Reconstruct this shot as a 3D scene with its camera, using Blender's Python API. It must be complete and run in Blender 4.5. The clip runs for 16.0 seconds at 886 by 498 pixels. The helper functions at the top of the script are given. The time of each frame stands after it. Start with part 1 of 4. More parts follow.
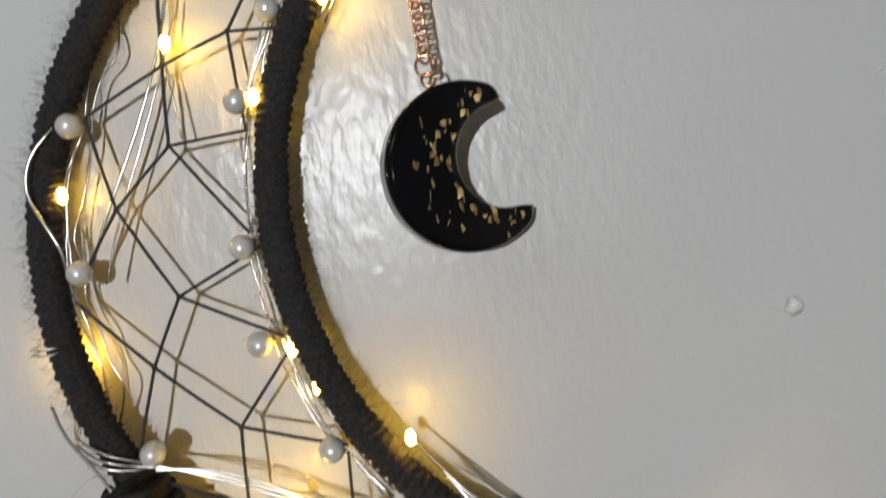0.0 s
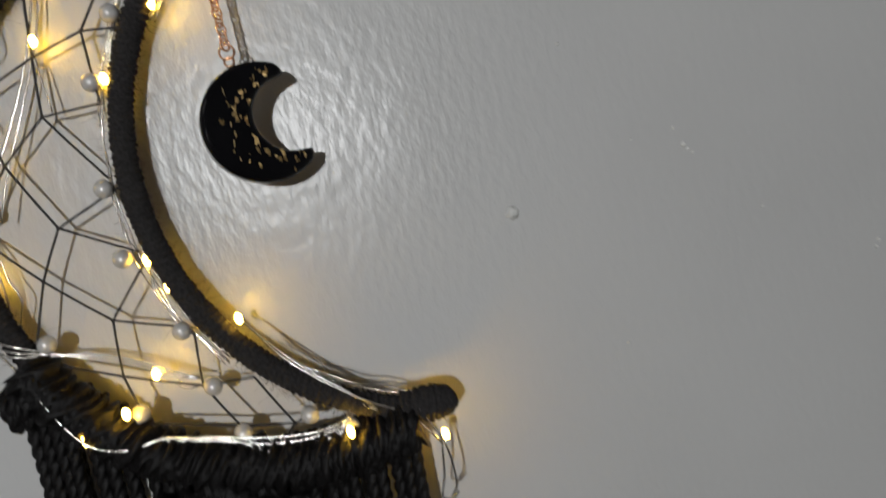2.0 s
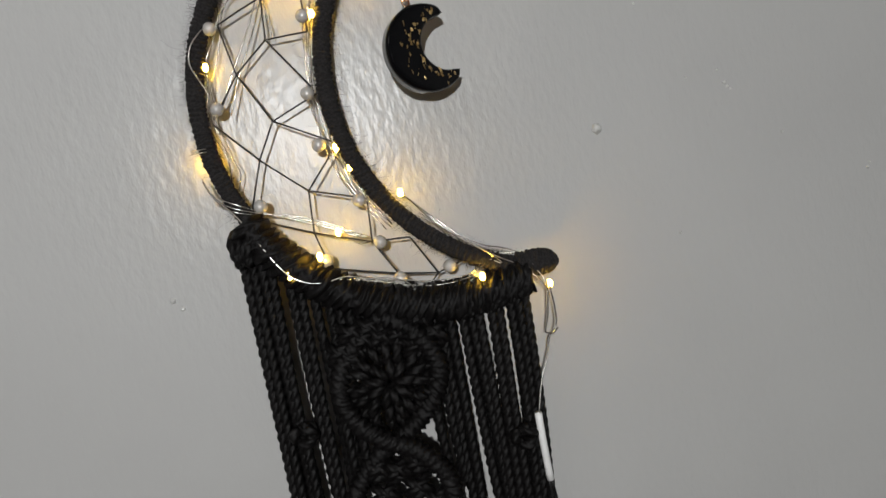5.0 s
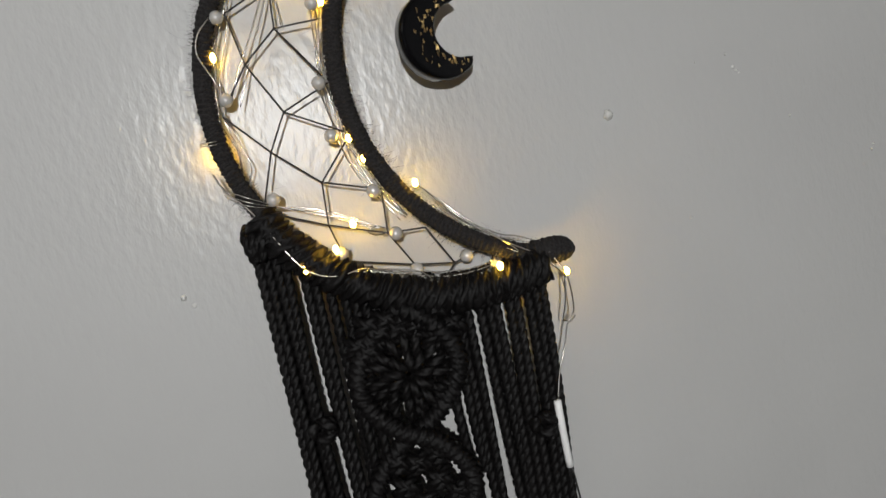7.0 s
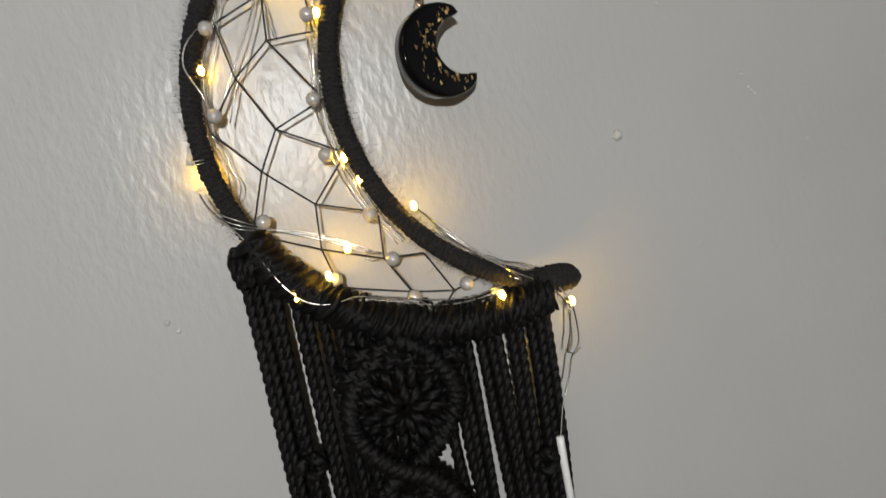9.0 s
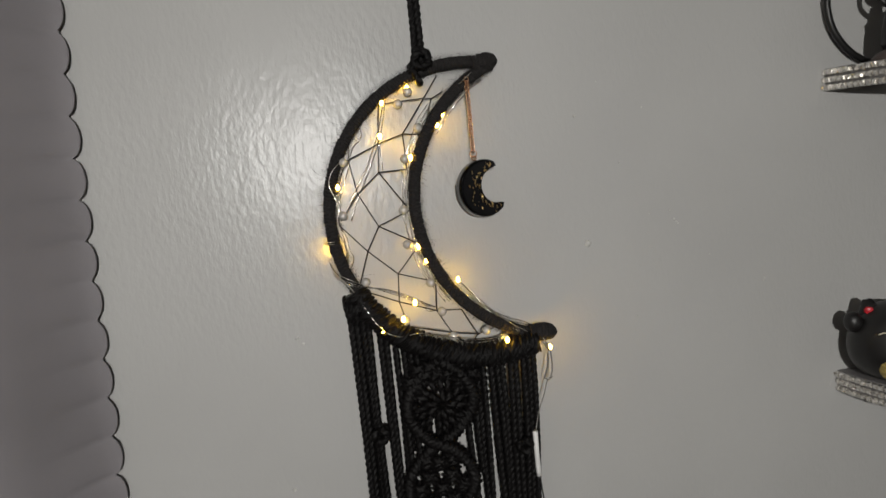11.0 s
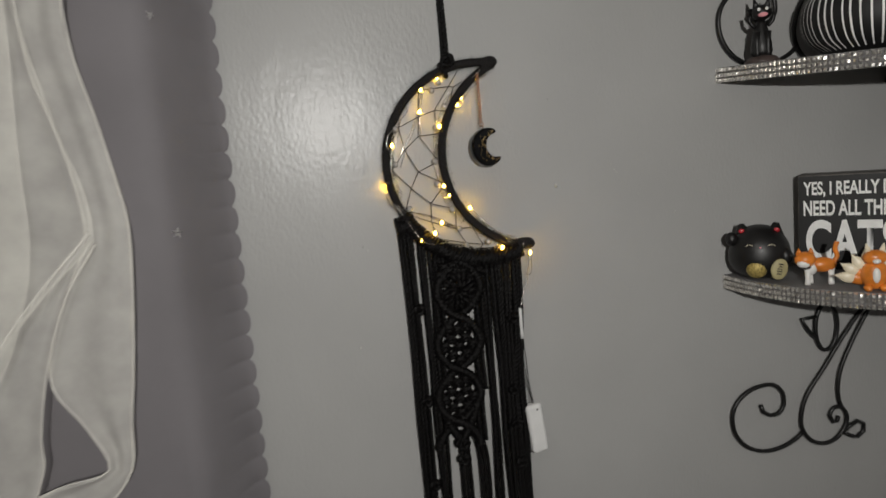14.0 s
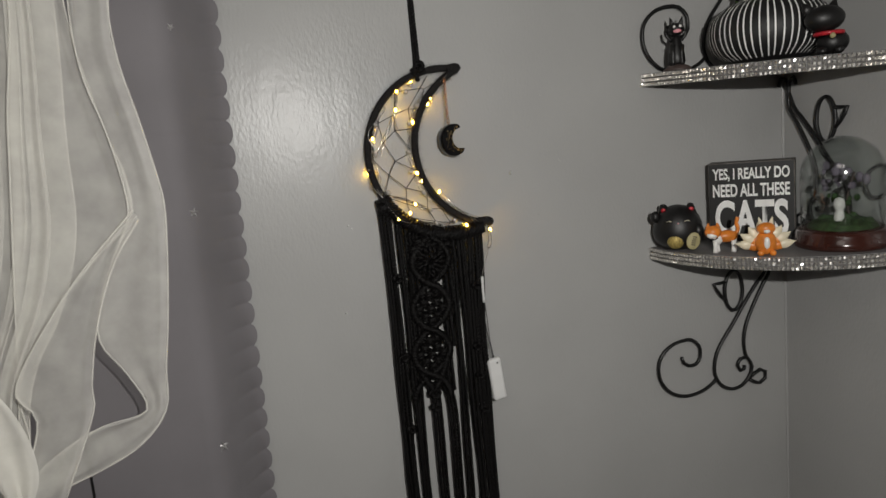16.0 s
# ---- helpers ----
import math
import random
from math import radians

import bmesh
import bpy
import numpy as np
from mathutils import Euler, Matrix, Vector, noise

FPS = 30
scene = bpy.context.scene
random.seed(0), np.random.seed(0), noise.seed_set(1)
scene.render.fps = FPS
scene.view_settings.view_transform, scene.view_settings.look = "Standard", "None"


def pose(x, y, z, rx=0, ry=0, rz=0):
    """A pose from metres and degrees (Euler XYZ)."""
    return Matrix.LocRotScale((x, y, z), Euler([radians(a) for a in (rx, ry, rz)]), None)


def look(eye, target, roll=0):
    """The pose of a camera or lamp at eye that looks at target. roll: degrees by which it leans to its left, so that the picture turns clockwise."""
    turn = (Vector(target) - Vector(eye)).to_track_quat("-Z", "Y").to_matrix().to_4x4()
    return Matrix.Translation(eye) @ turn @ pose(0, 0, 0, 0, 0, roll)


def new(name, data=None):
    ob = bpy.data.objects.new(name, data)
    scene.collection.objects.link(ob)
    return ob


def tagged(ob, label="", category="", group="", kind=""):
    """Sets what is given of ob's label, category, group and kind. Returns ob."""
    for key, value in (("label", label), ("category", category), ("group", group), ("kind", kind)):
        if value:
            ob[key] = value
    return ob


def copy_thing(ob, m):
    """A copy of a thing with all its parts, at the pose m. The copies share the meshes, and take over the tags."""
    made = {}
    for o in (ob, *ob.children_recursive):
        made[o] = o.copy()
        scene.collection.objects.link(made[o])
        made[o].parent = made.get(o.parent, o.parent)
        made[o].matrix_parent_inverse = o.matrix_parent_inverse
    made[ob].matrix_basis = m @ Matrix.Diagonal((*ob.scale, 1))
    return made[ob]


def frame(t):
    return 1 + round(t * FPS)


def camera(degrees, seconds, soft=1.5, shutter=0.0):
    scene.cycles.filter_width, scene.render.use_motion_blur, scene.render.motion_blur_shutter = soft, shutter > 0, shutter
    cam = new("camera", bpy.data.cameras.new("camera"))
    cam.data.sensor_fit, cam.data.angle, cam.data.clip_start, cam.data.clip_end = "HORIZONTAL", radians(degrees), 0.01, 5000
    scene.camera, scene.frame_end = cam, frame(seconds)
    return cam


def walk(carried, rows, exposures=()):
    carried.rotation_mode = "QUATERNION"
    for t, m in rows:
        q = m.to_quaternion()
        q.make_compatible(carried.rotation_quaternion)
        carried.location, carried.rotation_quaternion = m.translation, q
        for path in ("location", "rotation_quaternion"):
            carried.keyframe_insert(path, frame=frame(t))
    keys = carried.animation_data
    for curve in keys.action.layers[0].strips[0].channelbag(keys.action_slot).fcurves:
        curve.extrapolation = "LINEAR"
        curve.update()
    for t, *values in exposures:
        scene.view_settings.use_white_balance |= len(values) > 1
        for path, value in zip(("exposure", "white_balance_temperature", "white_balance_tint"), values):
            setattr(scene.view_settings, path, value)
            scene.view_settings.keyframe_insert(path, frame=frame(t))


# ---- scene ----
# Metres; the back wall is the plane y = 0, the room lies at y < 0.
cam = camera(67.6, 16.0, soft=1.5, shutter=0.4)
PATH = [
    (0, (0.1, -0.184, 1.511), (0.053, 1.808, 1.343), -10.3),
    (0.5, (0.108, -0.186, 1.526), (0.068, 1.81, 1.396), -11.6),
    (1, (0.109, -0.2, 1.524), (0.087, 1.796, 1.398), -12.4),
    (1.5, (0.122, -0.225, 1.52), (0.13, 1.768, 1.356), -13.0),
    (1.7, (0.138, -0.244, 1.511), (0.206, 1.741, 1.278), -13.2),
    (2, (0.14, -0.261, 1.489), (0.284, 1.717, 1.23), -13.1),
    (2.5, (0.1, -0.29, 1.462), (0.35, 1.686, 1.279), -12.6),
    (3, (0.117, -0.306, 1.453), (0.314, 1.678, 1.298), -11.6),
    (3.5, (0.113, -0.315, 1.453), (0.278, 1.671, 1.277), -11.1),
    (4, (0.081, -0.326, 1.45), (0.293, 1.654, 1.269), -11.4),
    (4.5, (0.063, -0.346, 1.475), (0.298, 1.611, 1.141), -10.6),
    (5, (0.065, -0.347, 1.451), (0.241, 1.635, 1.253), -11.5),
    (7.5, (0.044, -0.336, 1.459), (0.287, 1.63, 1.189), -12.6),
    (8, (0.051, -0.328, 1.463), (0.284, 1.637, 1.173), -12.6),
    (8.5, (0.042, -0.323, 1.462), (0.335, 1.636, 1.186), -12.7),
    (9, (0.05, -0.323, 1.467), (0.297, 1.646, 1.211), -11.6),
    (9.5, (0.055, -0.354, 1.496), (0.239, 1.63, 1.325), -9.5),
    (9.7, (0.049, -0.381, 1.505), (0.249, 1.606, 1.388), -9.2),
    (11.8, (-0.019, -0.542, 1.529), (0.313, 1.412, 1.264), -5.0),
    (12, (-0.023, -0.552, 1.529), (0.319, 1.401, 1.264), -4.8),
    (12.5, (-0.044, -0.588, 1.534), (0.309, 1.36, 1.253), -4.1),
    (13, (-0.031, -0.621, 1.522), (0.302, 1.329, 1.232), -4.2),
    (13.5, (-0.01, -0.668, 1.519), (0.3, 1.287, 1.231), -5.1),
    (14, (-0.088, -0.747, 1.524), (0.261, 1.197, 1.213), -5.9),
    (14.5, (-0.139, -0.818, 1.511), (0.26, 1.113, 1.176), -6.6),
    (15, (-0.15, -0.853, 1.518), (0.294, 1.068, 1.18), -7.0),
    (15.5, (-0.156, -0.867, 1.522), (0.328, 1.044, 1.182), -6.7),
    (16, (-0.153, -0.871, 1.522), (0.358, 1.034, 1.188), -5.9),
]
EXPOSURES = [(0, 0.36, 6300, 10), (1, 0.06, 6320, 10), (2, -0.06, 6330, 10), (2.5, 0.0, 6380, 10), (3.5, 0.14, 6420, 10), (5, 0.19, 6450, 10), (8, 0.26, 6450, 10), (8.5, 0.22, 6500, 10),
             (9, 0.21, 6600, 10), (9.5, 0.08, 6680, 10), (12, -0.06, 6750, 10), (12.5, -0.14, 6750, 10), (14, -0.27, 6750, 10), (16, -0.24, 6750, 10)]
walk(cam, [(t, look(eye, target, roll)) for t, eye, target, roll in PATH], EXPOSURES)

# ---- light ----
world = bpy.data.worlds.new("room_air")
scene.world = world
world.use_nodes = True
world.node_tree.nodes["Background"].inputs[0].default_value = (0.5, 0.52, 0.56, 1)
world.node_tree.nodes["Background"].inputs[1].default_value = 0.0

torch = new("torch_light", bpy.data.lights.new("torch_light", "SPOT"))
torch.data.energy, torch.data.shadow_soft_size, torch.data.color = 27.5, 0.006, (1.0, 1.0, 0.99)
torch.data.spot_size, torch.data.spot_blend = radians(150), 1.0
torch.matrix_world = look((-0.04, -0.99, 1.60), (0.06, 0.0, 1.24))
ceiling_glow = new("ceiling_light", bpy.data.lights.new("ceiling_light", "AREA"))
ceiling_glow.data.shape, ceiling_glow.data.size = "DISK", 0.8
ceiling_glow.data.energy, ceiling_glow.data.color = 2.9, (1.0, 0.95, 0.9)
ceiling_glow.matrix_world = pose(-0.75, -1.3, 2.36)


# ---- materials ----
def material(name, color, rough=0.6, metal=0.0, noise_scale=0.0, vary=0.25, bump=0.0, bump_scale=400.0, bump_depth=0.0006,
             coat=0.0, sheen=0.0, rand=0.0, spec=0.5):
    m = bpy.data.materials.new(name)
    m.use_nodes = True
    nt = m.node_tree
    b = nt.nodes["Principled BSDF"]
    b.inputs["Base Color"].default_value = (*color, 1)
    b.inputs["Roughness"].default_value = rough
    b.inputs["Metallic"].default_value = metal
    b.inputs["Coat Weight"].default_value = coat
    b.inputs["Specular IOR Level"].default_value = spec
    b.inputs["Sheen Weight"].default_value = sheen
    tc = nt.nodes.new("ShaderNodeTexCoord")
    if noise_scale:
        n1 = nt.nodes.new("ShaderNodeTexNoise")
        n1.inputs["Scale"].default_value = noise_scale
        n1.inputs["Detail"].default_value = 6
        nt.links.new(tc.outputs["Object"], n1.inputs["Vector"])
        ramp = nt.nodes.new("ShaderNodeMapRange")
        ramp.inputs[1].default_value, ramp.inputs[2].default_value = 0.3, 0.7
        ramp.inputs[3].default_value, ramp.inputs[4].default_value = 1 - vary, 1 + vary
        nt.links.new(n1.outputs["Fac"], ramp.inputs[0])
        hs = nt.nodes.new("ShaderNodeHueSaturation")
        hs.inputs["Color"].default_value = (*color, 1)
        last = ramp.outputs[0]
        if rand:
            oi = nt.nodes.new("ShaderNodeObjectInfo")
            mr = nt.nodes.new("ShaderNodeMapRange")
            mr.inputs[3].default_value, mr.inputs[4].default_value = 1 - rand, 1 + rand
            nt.links.new(oi.outputs["Random"], mr.inputs[0])
            mu = nt.nodes.new("ShaderNodeMath")
            mu.operation = "MULTIPLY"
            nt.links.new(last, mu.inputs[0])
            nt.links.new(mr.outputs[0], mu.inputs[1])
            last = mu.outputs[0]
        nt.links.new(last, hs.inputs["Value"])
        nt.links.new(hs.outputs[0], b.inputs["Base Color"])
    if bump:
        n2 = nt.nodes.new("ShaderNodeTexNoise")
        n2.inputs["Scale"].default_value = bump_scale
        n2.inputs["Detail"].default_value = 4
        nt.links.new(tc.outputs["Object"], n2.inputs["Vector"])
        bp = nt.nodes.new("ShaderNodeBump")
        bp.inputs["Strength"].default_value = bump
        bp.inputs["Distance"].default_value = bump_depth
        nt.links.new(n2.outputs["Fac"], bp.inputs["Height"])
        nt.links.new(bp.outputs[0], b.inputs["Normal"])
    return m


def wall_paint(name, color):
    """Glossy roller-applied paint: a pebbled skin at 3 mm with slow unevenness below it."""
    m = bpy.data.materials.new(name)
    m.use_nodes = True
    nt = m.node_tree
    b = nt.nodes["Principled BSDF"]
    tc = nt.nodes.new("ShaderNodeTexCoord")
    mp = nt.nodes.new("ShaderNodeMapping")
    mp.inputs["Scale"].default_value = (1, 1, 0.5)
    nt.links.new(tc.outputs["Object"], mp.inputs["Vector"])

    def noise_at(scale, detail, src):
        n = nt.nodes.new("ShaderNodeTexNoise")
        n.inputs["Scale"].default_value = scale
        n.inputs["Detail"].default_value = detail
        nt.links.new(src, n.inputs["Vector"])
        return n.outputs["Fac"]

    peel = noise_at(270, 2, mp.outputs[0])
    slow = noise_at(28, 3, mp.outputs[0])
    patch = noise_at(5, 5, tc.outputs["Object"])
    mix = nt.nodes.new("ShaderNodeMath")
    mix.operation = "MULTIPLY_ADD"
    mix.inputs[1].default_value = 2.1
    nt.links.new(slow, mix.inputs[0])
    nt.links.new(peel, mix.inputs[2])
    bp = nt.nodes.new("ShaderNodeBump")
    bp.inputs["Strength"].default_value = 0.74
    bp.inputs["Distance"].default_value = 0.00052
    nt.links.new(mix.outputs[0], bp.inputs["Height"])
    nt.links.new(bp.outputs[0], b.inputs["Normal"])
    mr = nt.nodes.new("ShaderNodeMapRange")
    mr.inputs[1].default_value, mr.inputs[2].default_value = 0.3, 0.7
    mr.inputs[3].default_value, mr.inputs[4].default_value = 0.95, 1.05
    nt.links.new(patch, mr.inputs[0])
    hs = nt.nodes.new("ShaderNodeHueSaturation")
    hs.inputs["Color"].default_value = (*color, 1)
    nt.links.new(mr.outputs[0], hs.inputs["Value"])
    nt.links.new(hs.outputs[0], b.inputs["Base Color"])
    b.inputs["Roughness"].default_value = 0.29
    b.inputs["Specular IOR Level"].default_value = 0.24
    return m


def sheer_cloth(name, color, cover):
    m = bpy.data.materials.new(name)
    m.use_nodes = True
    nt = m.node_tree
    for n in list(nt.nodes):
        nt.nodes.remove(n)
    out = nt.nodes.new("ShaderNodeOutputMaterial")
    mix = nt.nodes.new("ShaderNodeMixShader")
    tr = nt.nodes.new("ShaderNodeBsdfTransparent")
    body = nt.nodes.new("ShaderNodeMixShader")
    df = nt.nodes.new("ShaderNodeBsdfDiffuse")
    tl = nt.nodes.new("ShaderNodeBsdfTranslucent")
    df.inputs[0].default_value = (*color, 1)
    tl.inputs[0].default_value = (*color, 1)
    body.inputs[0].default_value = 0.15
    nt.links.new(df.outputs[0], body.inputs[1])
    nt.links.new(tl.outputs[0], body.inputs[2])
    tc = nt.nodes.new("ShaderNodeTexCoord")
    n1 = nt.nodes.new("ShaderNodeTexNoise")
    n1.inputs["Scale"].default_value = 30
    n1.inputs["Detail"].default_value = 5
    nt.links.new(tc.outputs["Object"], n1.inputs["Vector"])
    mr = nt.nodes.new("ShaderNodeMapRange")
    mr.inputs[1].default_value, mr.inputs[2].default_value = 0.3, 0.7
    mr.inputs[3].default_value, mr.inputs[4].default_value = cover - 0.06, cover + 0.06
    nt.links.new(n1.outputs["Fac"], mr.inputs[0])
    nt.links.new(mr.outputs[0], mix.inputs[0])
    nt.links.new(tr.outputs[0], mix.inputs[1])
    nt.links.new(body.outputs[0], mix.inputs[2])
    nt.links.new(mix.outputs[0], out.inputs[0])
    return m


def glowing(name, color, strength):
    m = bpy.data.materials.new(name)
    m.use_nodes = True
    b = m.node_tree.nodes["Principled BSDF"]
    b.inputs["Base Color"].default_value = (*color, 1)
    b.inputs["Emission Color"].default_value = (*color, 1)
    b.inputs["Emission Strength"].default_value = strength
    return m


def clear_glass(name):
    m = bpy.data.materials.new(name)
    m.use_nodes = True
    nt = m.node_tree
    for n in list(nt.nodes):
        nt.nodes.remove(n)
    out = nt.nodes.new("ShaderNodeOutputMaterial")
    mix = nt.nodes.new("ShaderNodeMixShader")
    tr = nt.nodes.new("ShaderNodeBsdfTransparent")
    tr.inputs[0].default_value = (0.90, 0.92, 0.91, 1)
    gl = nt.nodes.new("ShaderNodeBsdfGlossy")
    gl.inputs["Roughness"].default_value = 0.09
    lw = nt.nodes.new("ShaderNodeLayerWeight")
    lw.inputs[0].default_value = 0.5
    pw = nt.nodes.new("ShaderNodeMath")
    pw.operation = "POWER"
    pw.inputs[1].default_value = 3.5
    nt.links.new(lw.outputs["Facing"], pw.inputs[0])
    fr = nt.nodes.new("ShaderNodeMath")
    fr.operation = "MULTIPLY_ADD"
    fr.inputs[1].default_value, fr.inputs[2].default_value = 0.6, 0.09
    nt.links.new(pw.outputs[0], fr.inputs[0])
    nt.links.new(fr.outputs[0], mix.inputs[0])
    nt.links.new(tr.outputs[0], mix.inputs[1])
    nt.links.new(gl.outputs[0], mix.inputs[2])
    nt.links.new(mix.outputs[0], out.inputs[0])
    return m


M_WALL = wall_paint("grey_gloss_paint", (0.402, 0.401, 0.394))
M_CEIL = material("white_ceiling_paint", (0.75, 0.75, 0.74), 0.8, noise_scale=4, vary=0.04)
M_FLOOR = material("brown_floor_boards", (0.16, 0.11, 0.08), 0.5, noise_scale=6, vary=0.3)
M_SCAR = material("paint_blob", (0.5, 0.5, 0.48), 0.22, noise_scale=200, vary=0.2, bump=0.6, bump_scale=500)
M_YARN = material("charcoal_wool_yarn", (0.0175, 0.0162, 0.0160), 0.95, noise_scale=900, vary=0.45, bump=0.8, bump_scale=2500,
                  bump_depth=0.0004, spec=0.2)
M_CORD = material("black_cotton_cord", (0.0030, 0.0026, 0.0026), 0.55, noise_scale=700, vary=0.5, bump=0.5, bump_scale=2200,
                  bump_depth=0.0004, spec=0.17, rand=0.25)
M_WEB = material("waxed_black_thread", (0.010, 0.009, 0.009), 0.6, noise_scale=1500, vary=0.4, bump=0.6, bump_scale=3000)
M_PEARL = material("pearl", (0.40, 0.39, 0.37), 0.27, metal=0.15, noise_scale=300, vary=0.12, coat=0.4, spec=1.0)
M_WIRE = material("silver_wire", (0.60, 0.58, 0.54), 0.25, metal=1.0, noise_scale=300, vary=0.15)
M_LED = glowing("warm_led", (1.0, 0.57, 0.05), 118.0)
M_GOLD = material("rose_gold", (0.75, 0.43, 0.25), 0.25, metal=1.0, noise_scale=500, vary=0.2)
M_RESIN = material("black_resin", (0.003, 0.003, 0.0035), 0.05, noise_scale=60, vary=0.3, spec=0.2)
M_FLAKE = material("gold_leaf", (0.42, 0.29, 0.12), 0.35, metal=0.8, noise_scale=900, vary=0.5, bump=1.0, bump_scale=1500)
M_PLASTIC = material("white_plastic", (0.74, 0.74, 0.73), 0.4, noise_scale=30, vary=0.05)
M_SLEEVE = material("frosted_sleeve", (0.7, 0.7, 0.69), 0.35, noise_scale=80, vary=0.08)
M_CURTAIN = material("dark_grey_blackout_cloth", (0.172, 0.162, 0.172), 0.75, noise_scale=9, vary=0.10, bump=0.4, bump_scale=1400,
                     bump_depth=0.0003, sheen=0.2)
M_STAR = material("silver_foil", (0.44, 0.43, 0.43), 0.4, metal=0.6, noise_scale=120, vary=0.25)
M_SHEER = sheer_cloth("cream_tulle", (0.96, 0.945, 0.88), 0.37)
M_GATHER = sheer_cloth("gathered_cream_tulle", (0.96, 0.945, 0.88), 0.52)
M_HEM = sheer_cloth("cream_tulle_hem", (0.95, 0.93, 0.87), 0.4)
M_SHELF = material("grey_painted_board", (0.17, 0.165, 0.165), 0.55, noise_scale=25, vary=0.15, bump=0.2, bump_scale=300)
M_STONE = material("rhinestone", (0.80, 0.78, 0.74), 0.24, metal=0.85, noise_scale=350, vary=0.35)
M_IRON = material("black_iron", (0.007, 0.007, 0.007), 0.42, noise_scale=150, vary=0.3, bump=0.3, bump_scale=700)
M_GLAZE = material("black_ceramic", (0.0065, 0.006, 0.006), 0.45, noise_scale=80, vary=0.3, coat=0.1, bump=0.2, bump_scale=900)
M_RED = material("red_paint", (0.45, 0.02, 0.03), 0.35, noise_scale=100, vary=0.15)
M_PINK = material("pink_paint", (0.75, 0.30, 0.33), 0.4, noise_scale=100, vary=0.1)
M_GILT = material("gilt_paint", (0.42, 0.32, 0.10), 0.5, metal=0.4, noise_scale=450, vary=0.6, bump=0.6, bump_scale=900)
M_COIN = material("pale_gold_coin", (0.40, 0.35, 0.18), 0.5, noise_scale=120, vary=0.15)
M_BLACK = material("black_paint", (0.008, 0.008, 0.008), 0.55, noise_scale=60, vary=0.3)
M_EDGE = material("worn_black_wood_edge", (0.11, 0.10, 0.09), 0.6, noise_scale=80, vary=0.5)
M_WHITE = material("white_print", (0.86, 0.86, 0.84), 0.6, noise_scale=90, vary=0.08)
M_ORANGE = material("orange_glaze", (0.72, 0.22, 0.03), 0.35, noise_scale=70, vary=0.3, coat=0.3)
M_CREAM = material("cream_glaze", (0.78, 0.70, 0.52), 0.35, noise_scale=70, vary=0.12, coat=0.3)
M_WHITEGLAZE = material("white_glaze", (0.80, 0.79, 0.76), 0.35, noise_scale=70, vary=0.06, coat=0.3)
M_MAHOGANY = material("dark_varnished_wood", (0.045, 0.014, 0.010), 0.18, noise_scale=40, vary=0.3, coat=0.6)
M_GLASS = clear_glass("clear_glass")
M_MOSS = material("green_moss", (0.035, 0.075, 0.025), 0.9, noise_scale=160, vary=0.6, bump=1.0, bump_scale=400)
M_LILAC = material("lilac_blossom", (0.16, 0.14, 0.18), 0.7, noise_scale=90, vary=0.5)
M_LEAF = material("green_leaf", (0.10, 0.20, 0.04), 0.5, noise_scale=80, vary=0.3)
M_PETAL = material("white_petal", (0.75, 0.74, 0.68), 0.6, noise_scale=80, vary=0.1)
M_BROWN = material("brown_resin_base", (0.07, 0.05, 0.045), 0.5, noise_scale=60, vary=0.3)


# ---- mesh helpers ----
def mesh_part(name, verts, faces, mat, parent=None, label="", smooth=True):
    me = bpy.data.meshes.new(name)
    me.from_pydata([tuple(v) for v in verts], [], faces)
    me.materials.append(mat)
    if smooth:
        me.polygons.foreach_set("use_smooth", [True] * len(me.polygons))
    me.update()
    ob = new(name, me)
    ob.parent = parent
    if label:
        tagged(ob, label)
    return ob


def part(name, bm, mat, parent=None, label="", smooth=True):
    me = bpy.data.meshes.new(name)
    bm.normal_update()
    bm.to_mesh(me)
    bm.free()
    me.materials.append(mat)
    if smooth:
        me.polygons.foreach_set("use_smooth", [True] * len(me.polygons))
    ob = new(name, me)
    ob.parent = parent
    if label:
        tagged(ob, label)
    return ob


def thing(name, at, label, category, group="", kind=""):
    ob = new(name)
    ob.location = at
    ob.empty_display_size = 0.02
    return tagged(ob, label, category, group, kind)


def spline(pts, step):
    """Points at about that step along a smooth curve through pts."""
    p = [np.array(q, float) for q in pts]
    p = [2 * p[0] - p[1]] + p + [2 * p[-1] - p[-2]]
    out = []
    for i in range(1, len(p) - 2):
        a, b, c, d = p[i - 1], p[i], p[i + 1], p[i + 2]
        n = max(1, int(np.linalg.norm(c - b) / step))
        for k in range(n):
            t = k / n
            out.append(0.5 * (2 * b + (c - a) * t + (2 * a - 5 * b + 4 * c - d) * t * t + (3 * b - a - 3 * c + d) * t ** 3))
    out.append(p[-2])
    return np.array(out)


